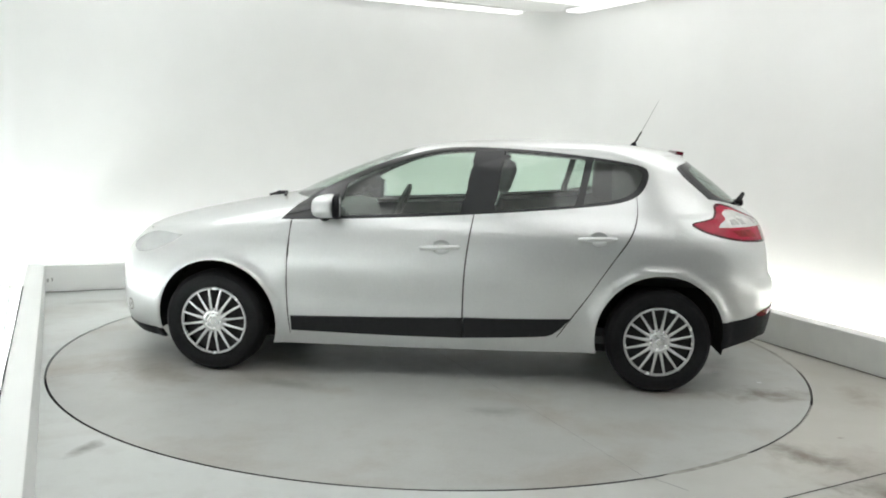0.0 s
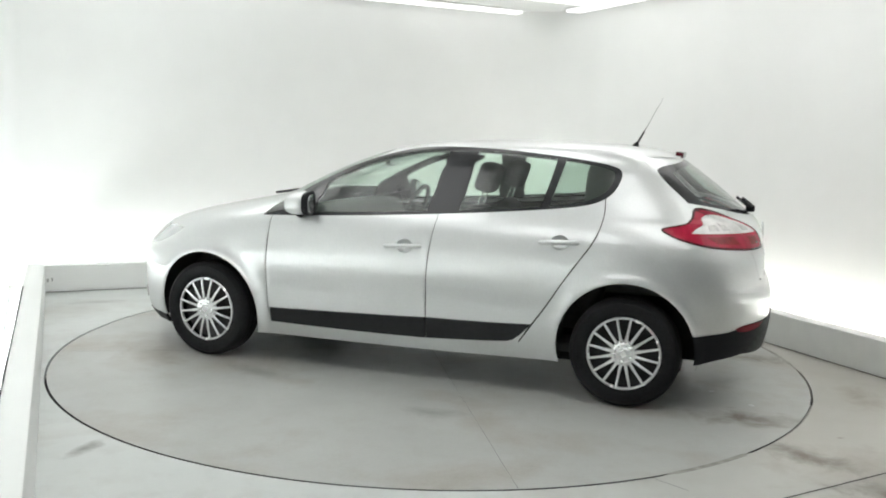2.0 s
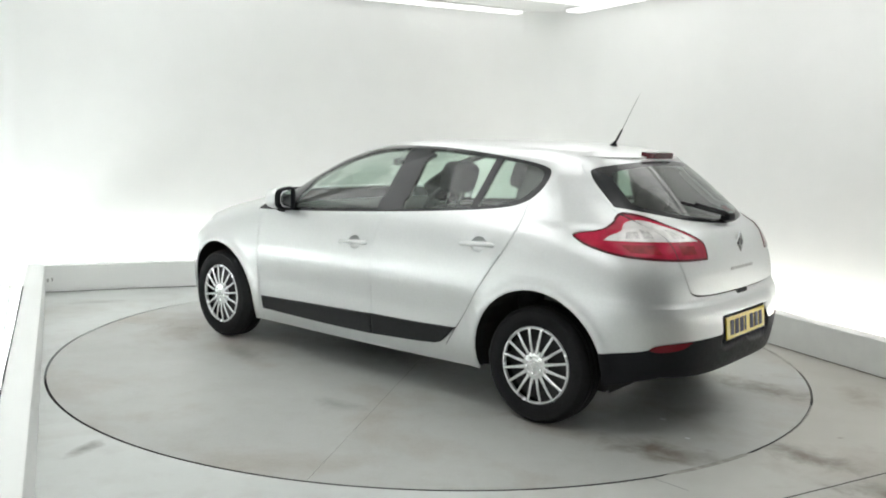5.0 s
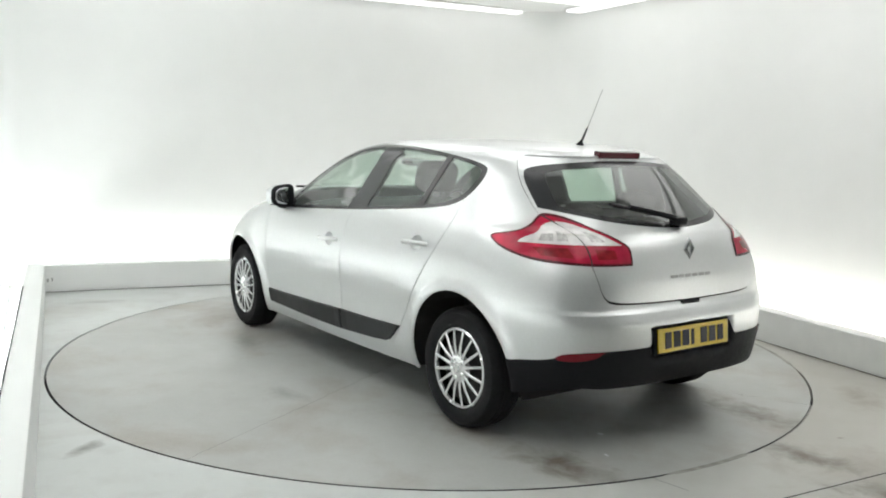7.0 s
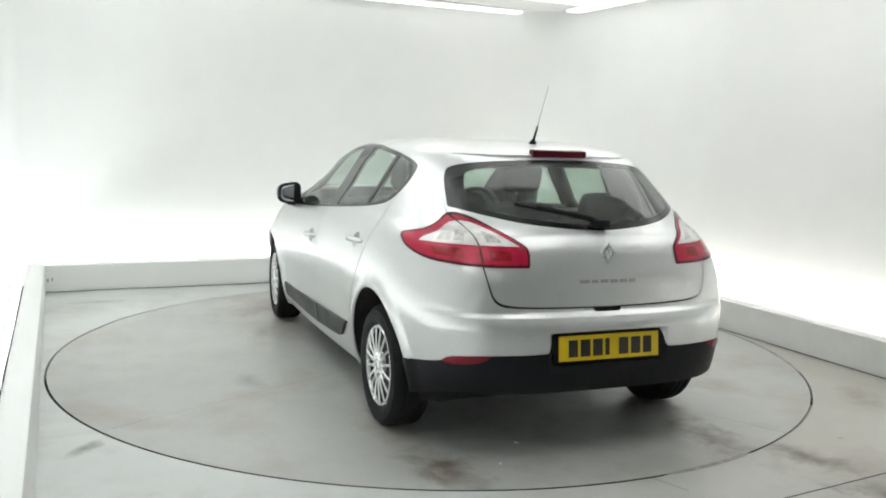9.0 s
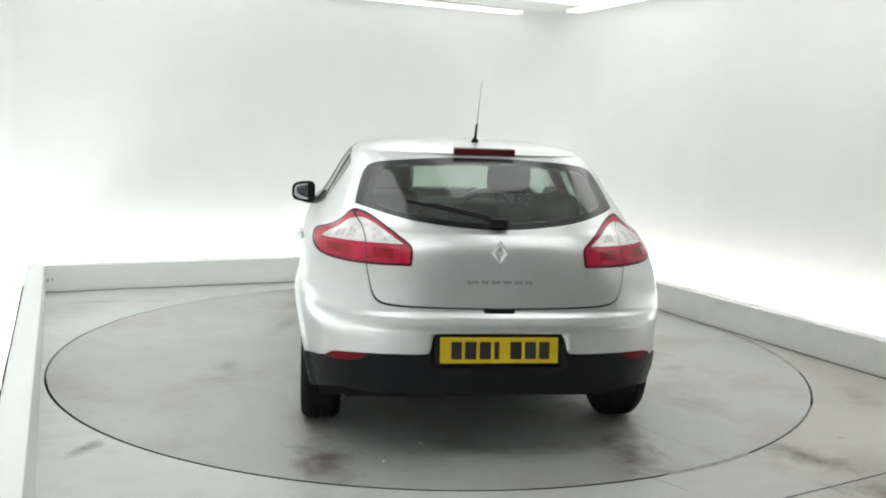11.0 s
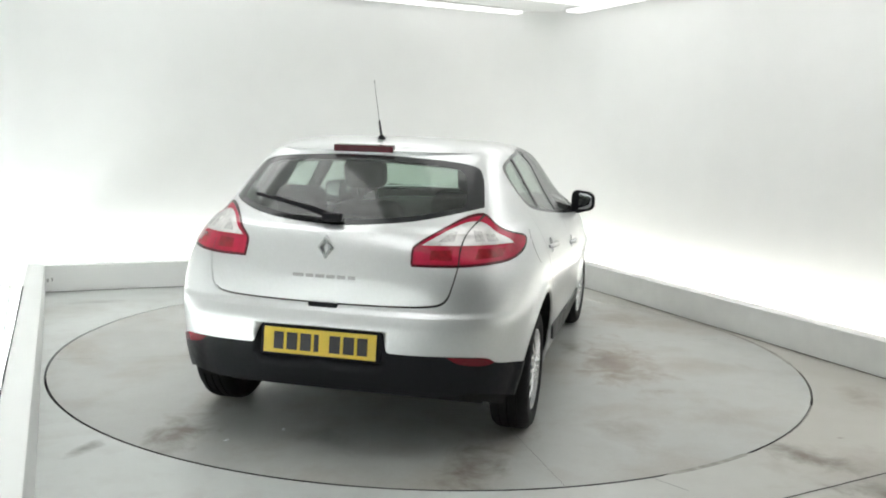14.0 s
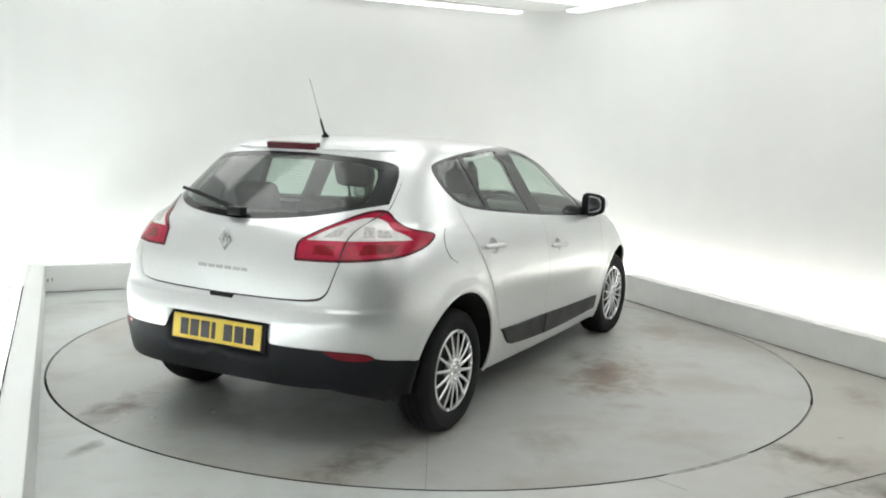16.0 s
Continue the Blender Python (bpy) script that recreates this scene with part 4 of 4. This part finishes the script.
def door_handle(x0, z0, x1, z1, s, parent, cup):
    """Painted grip bar over a recessed cup."""
    a, n = skin_at(x0, z0, s, 0.0)
    b, _ = skin_at(x1, z1, s, 0.0)
    d = (b - a)
    pts = [a + d * k + n * h for k, h in ((0, .003), (.06, .015), (.3, .024), (.7, .024), (.94, .015), (1, .003))]
    own = rod(pts, [.009, .0125, .013, .013, .0125, .009], 12)
    part("handle", own, PAINT, parent, "silver door handle", True, 60)
    own = bmesh.new()
    n0, rings = 28, []
    for k, depth in ((1.0, 0.0), (.96, .012), (.8, .024), (.5, .031), (.02, .033)):
        ring = []
        for i in range(n0):
            p, m = skin_at(cup[0] + .050 * k * math.cos(2 * math.pi * i / n0), cup[1] + .040 * k * math.sin(2 * math.pi * i / n0), s)
            ring.append(own.verts.new(p - m * depth))
        rings.append(ring)
    for p, q in zip(rings, rings[1:]):
        for i in range(n0):
            own.faces.new((p[i], p[(i + 1) % n0], q[(i + 1) % n0], q[i]))
    part("handle_cup", own, PAINT, parent, "hollow behind the handle", True, 60)


doors = {"front": [], "rear": []}
for o in list(car.children):
    if o.name.startswith("front_door"):
        doors["front"].append(o)
    if o.name.startswith("rear_door"):
        doors["rear"].append(o)
for i, s in enumerate((1, -1)):
    moulding(MOULD_F, s, doors["front"][i])
    moulding(MOULD_R, s, doors["rear"][i])
    door_handle(0.075, 0.795, -0.146, 0.806, s, doors["front"][i], CUPS[0])
    door_handle(-0.822, 0.874, -1.035, 0.882, s, doors["rear"][i], CUPS[1])


def number_plate():
    own = box((0.006, 0.52, 0.113), (0, 0, 0), 0.002)
    plate = part("number_plate", own, YELLOW, bumper, "yellow number plate with black characters")
    plate.matrix_basis = pose(-2.046, 0, 0.522, 0, 6, 0)
    x = 0.212
    for w in (.046, .05, .05, .022, 0, .05, .05, .046):
        if w == 0:
            x -= .035
            continue
        part("bar", box((0.003, w, 0.076), (-0.0035, x - w / 2, -0.001), 0.001), INK, plate)
        x -= w + .014
    part("plate_mount", box((0.02, 0.56, 0.135), (0.016, 0, 0), 0.006), BLACK, plate, "black plate mount")


number_plate()


def rear_details():
    # high brake lamp on the roof edge
    part("stop_lamp", box((0.045, 0.300, 0.034), (-1.488, 0.0, 1.364), 0.006, Matrix.Rotation(radians(-8), 3, "Y")), STOPRED, gate, "dark red high brake lamp")
    # roof spoiler lip over the rear window
    own, rows = bmesh.new(), []
    for i in range(41):
        y = -0.50 + 1.0 * i / 40
        u = at_rear(max(abs(y), 1e-4), 1.352)[0] / UX
        fade = 1 - (abs(y) / 0.52) ** 3
        a, m, b = (Vector(skin(u, level(z))) for z in (1.366, 1.350, 1.334))
        ring = [a + Vector((.015, 0, -.001)), m + Vector((-.016 * fade, 0, .007 * fade)), m + Vector((-.022 * fade, 0, .003)), m + Vector((-.018 * fade, 0, -.003)), b + Vector((.010, 0, 0))]
        rows.append([own.verts.new((p.x, y, p.z)) for p in ring])
    for p, q in zip(rows, rows[1:]):
        for k in range(4):
            own.faces.new((p[k], p[k + 1], q[k + 1], q[k]))
    bmesh.ops.recalc_face_normals(own, faces=own.faces[:])
    part("spoiler", own, PAINT, gate, "silver roof spoiler lip", True, 50)
    # emblem: a broad bevelled lozenge with a narrow hollow
    own, rings = bmesh.new(), []
    for hy, hz, lift in ((.040, .058, .0), (.036, .053, .007), (.026, .040, .012), (.013, .024, .006), (.010, .020, .0)):
        rings.append([own.verts.new((-lift, sy * hy, sz * hz)) for sy, sz in ((1, 0), (0, 1), (-1, 0), (0, -1))])
    for p, q in zip(rings, rings[1:]):
        for k in range(4):
            own.faces.new((p[k], p[(k + 1) % 4], q[(k + 1) % 4], q[k]))
    bmesh.ops.recalc_face_normals(own, faces=own.faces[:])
    bmesh.ops.transform(own, matrix=Matrix.Translation((-1.980, 0, .936)) @ Matrix.Rotation(radians(4), 4, "Y"), verts=own.verts[:])
    part("emblem", own, DULL, gate, "chrome lozenge emblem", True, 50)
    own = bmesh.new()
    y = 0.145
    for w in (.05, .034, .04, .038, .038, .034):
        box((0.004, w, 0.015), (-2.0035, y - w / 2, .812), .001, None, own)
        y -= w + .011
    part("model_bar", own, LETTER, gate, "small grey metal bars")
    part("badge_bar", box((0.004, .055, .012), (-1.957, -.395, .765), .001, Matrix.Rotation(radians(18), 3, "Z")), DULL, gate)
    part("release_catch", box((0.03, 0.14, 0.032), (-2.0, 0.0, .682), .008), BLACK, gate, "dark tailgate grip")
    # wiper
    own = rod([(-1.915, -.01, 1.060), (-1.905, .06, 1.085), (-1.86, .30, 1.135)], [.019, .014, .009], 8)
    rod([(-1.893, .05, 1.083), (-1.83, .40, 1.145)], [.011, .008], 8, own)
    box((.052, .085, .040), (-1.908, 0.0, 1.062), .012, None, own)
    part("wiper", own, BLACK, gate, "black rear wiper", True, 50)
    # aerial
    own = rod([(-1.215, 0, 1.385), (-1.215, 0, 1.412), (-1.222, 0, 1.43)], [.026, .02, .008], 12)
    rod([(-1.22, 0, 1.42), (-1.262, 0, 1.50)], [.007, .005], 8, own)
    rod([(-1.26, 0, 1.495), (-1.36, 0, 1.70)], [.0013, .0009], 6, own)
    part("aerial", own, BLACK, car, "thin black roof aerial", True, 50)


rear_details()


def small_details():
    own = rod([(1.22, -.10, 0.992), (1.14, -.02, 1.012), (1.06, .10, 1.026)], [.010, .016, .010], 8)
    rod([(1.06, .08, 1.028), (.93, .62, 1.045)], [.010, .007], 8, own)
    part("windscreen_wiper", own, BLACK, car, "black windscreen wiper", True, 50)
    line = side([(-1.355, 1.0), (-1.405, 0.962), (-1.425, 0.912), (-1.405, 0.864), (-1.345, 0.838)], False)
    verts, n = [], len(line)
    for e in (-0.0022, 0.0022):
        for x, y in line:
            p, m = Vector(skin(x / UX + e / 1.3, y / WY)), skin_normal(x / UX, y / WY)
            p = p + m * 0.0008
            verts.append((p.x, -p.y, p.z))
    mesh_of("fuel_flap_gap", verts, [(i, i + 1, n + i + 1, n + i) for i in range(n - 1)], SLOT, car, "dark gap round the fuel flap")


small_details()


def fog_lamp(s):
    """A small round lamp sunk in the front bumper's corner."""
    x, y = at_front(0.625, 0.335)
    p, n = Vector(skin(x / UX, y / WY)), skin_normal(x / UX, y / WY)
    own = lathe([(0.036, -.004), (0.038, .002), (0.032, .004), (0.029, -.002), (0.0002, .000)], 28, "z")
    bmesh.ops.transform(own, matrix=Matrix.Translation(p) @ n.to_track_quat("Z", "Y").to_matrix().to_4x4(), verts=own.verts[:])
    part("fog_lamp", mirrored(own) if s < 0 else own, LAMPGREY, car, "small grey fog lamp", True, 40)


for s in (1, -1):
    fog_lamp(s)


def cushion_shape(power=3.2, n=20):
    """A rounded block of half size one."""
    own = bmesh.new()
    bmesh.ops.create_uvsphere(own, u_segments=n * 2, v_segments=n, radius=1)
    for v in own.verts:
        k = sum(abs(c) ** power for c in v.co) ** (-1 / power)
        v.co *= k
    return own


def door_mirror(s):
    own = cushion_shape(3.0)
    for v in own.verts:
        if v.co.x > 0:
            v.co.x *= 1.0
            v.co.z -= .10 * v.co.x
        else:
            v.co.x *= 0.45
        v.co.z *= 1.0 - 0.14 * v.co.y * s
    at = Vector((0.605, s * 0.905, 1.012))
    bmesh.ops.transform(own, matrix=Matrix.Translation(at) @ Matrix.Diagonal((0.098, 0.077, 0.068, 1)), verts=own.verts[:])
    top = part("door_mirror", own, PAINT, car, "silver door mirror with a black edge", True, 80)
    for nm, d, mat, dx, pw in (("mirror_bezel", (0.022, .081, .072), BLACK, -.044, 3.6), ("mirror_glass", (0.006, .064, .054), MIRROR, -.063, 3.6)):
        c = cushion_shape(pw)
        for v in c.verts:
            v.co.z *= 1.0 - 0.14 * v.co.y * s
        bmesh.ops.transform(c, matrix=Matrix.Translation(at + Vector((dx, 0, 0))) @ Matrix.Rotation(radians((4 if nm == "mirror_bezel" else 10) * s), 4, "Z") @ Matrix.Diagonal((*d, 1)), verts=c.verts[:])
        part(nm, c, mat, top, "", True, 80)
    foot = rod([(.66, s * .80, .940), (.64, s * .85, .945), (.62, s * .90, .955)], [.035, .026, .026], 12)
    part("mirror_foot", foot, BLACK, top, "black mirror foot", True, 60)


for s in (1, -1):
    door_mirror(s)


def pillow(size, at, turn=None, power=4.0):
    own = cushion_shape(power, 12)
    bmesh.ops.transform(own, matrix=Matrix.Translation(at) @ (turn.to_4x4() if turn else Matrix()) @ Matrix.Diagonal((*(k / 2 for k in size), 1)), verts=own.verts[:])
    return own


def seat(x, y, w, z=0.36, head=1.19, tall=.66):
    top = new("seat")
    top.parent = car
    lean = Matrix.Rotation(radians(-18), 3, "Y")
    part("cushion", pillow((.50, w, .16), (x + .22, y, z + .1), Matrix.Rotation(radians(-8), 3, "Y")), FABRIC, top, "", True, 60)
    part("backrest", pillow((.15, w, tall), (x - .08, y, z + .09 + tall / 2), lean), FABRIC, top, "", True, 60)
    part("headrest", pillow((.11, .26, .18), (x - .21, y, head), lean, 5.5), FABRIC, top, "dark padded headrest", True, 60)
    for d in (-.06, .06):
        part("headrest_post", rod([(x - .15, y + d, head - .20), (x - .205, y + d, head - .03)], .007, 8), CHROME, top)


def cabin():
    for y in (.36, -.36):
        seat(-.18, y, .50, tall=.58)
    for y in (.42, 0, -.42):
        seat(-1.04, y, .41, .34, 1.06 if y else 1.0, .58)
    part("cabin_floor", box((2.3, 1.45, .05), (-.35, 0, .27), .01), CABIN, car)
    part("underbody", box((3.1, 1.30, .05), (-.05, 0, .205), .01), LINER, car, "dark underbody")
    part("boot_floor", box((.75, 1.1, .05), (-1.52, 0, .60), .01), CABIN, car)
    part("parcel_shelf", box((.42, 1.12, .025), (-1.47, 0, 1.0), .01), CABIN, car, "black parcel shelf")
    own = pillow((.50, 1.40, .26), (.74, 0, .845), Matrix.Rotation(radians(8), 3, "Y"))
    part("dashboard", own, CABIN, car, "charcoal dashboard", True, 60)
    ring = bmesh.new()
    n, r = 40, .185
    pts = [Vector((0, r * math.cos(2 * math.pi * i / n), r * math.sin(2 * math.pi * i / n))) for i in range(n)]
    rod(pts + [pts[0]], .016, 8, ring)
    box((.05, .13, .11), (0, 0, 0), .02, None, ring)
    for a in (0, 180, 270):
        rod([(0, 0, 0), (0, r * math.cos(radians(a)), r * math.sin(radians(a)))], .014, 8, ring)
    bmesh.ops.transform(ring, matrix=Matrix.Translation((.36, -.36, .90)) @ Matrix.Rotation(radians(-24), 4, "Y"), verts=ring.verts[:])
    part("steering_wheel", ring, CABIN, car, "black steering wheel", True, 60)
    mirror = part("rear_view_mirror", pillow((.03, .18, .052), (.40, 0, 1.245)), CABIN, car, "", True, 60)
    part("mirror_glass", pillow((.006, .165, .040), (.383, 0, 1.245)), MIRROR, mirror, "", True, 60)
    for s in (1, -1):
        own = pillow((.24, .06, .36), (-1.14, s * .615, 1.165), Matrix.Rotation(radians(28 * s), 3, "X"), 5.0)
        part("rear_pillar_lining", own, CABIN, car, "charcoal lining of the rear pillar", True, 60)


cabin()
for s in (1, -1):
    panel("door_trim", ["front_door", "rear_door"], CABIN, car, "charcoal door lining", s, -0.06, 0)
panel("headliner", ["roof"], HEADLINER, car, "pale grey roof lining", 0, -0.035, 0)
panel("gate_trim", ["tailgate"], CABIN, car, "charcoal tailgate lining", 0, -0.045, 0)
panel("pillar_trim", ["shell"], CABIN, car, "charcoal pillar lining", 0, -0.04, 0, pick=lambda m: (m[:, 1] > WY * level(0.9)) & (m[:, 0] > UX * 1.2))


def motions():
    """The turntable and the car on it turn clockwise at an even pace."""
    off = pose(-0.0813, -0.0435, 0.0)
    times = [0.5 * i for i in range(33)]
    spin = lambda t: pose(0, 0, 0, 0, 0, 175.126 - 7.0905 * t)
    walk(turntable, [(t, Matrix.Translation(DISC_AT) @ spin(t)) for t in times])
    walk(car, [(t, spin(t) @ off) for t in times])


motions()
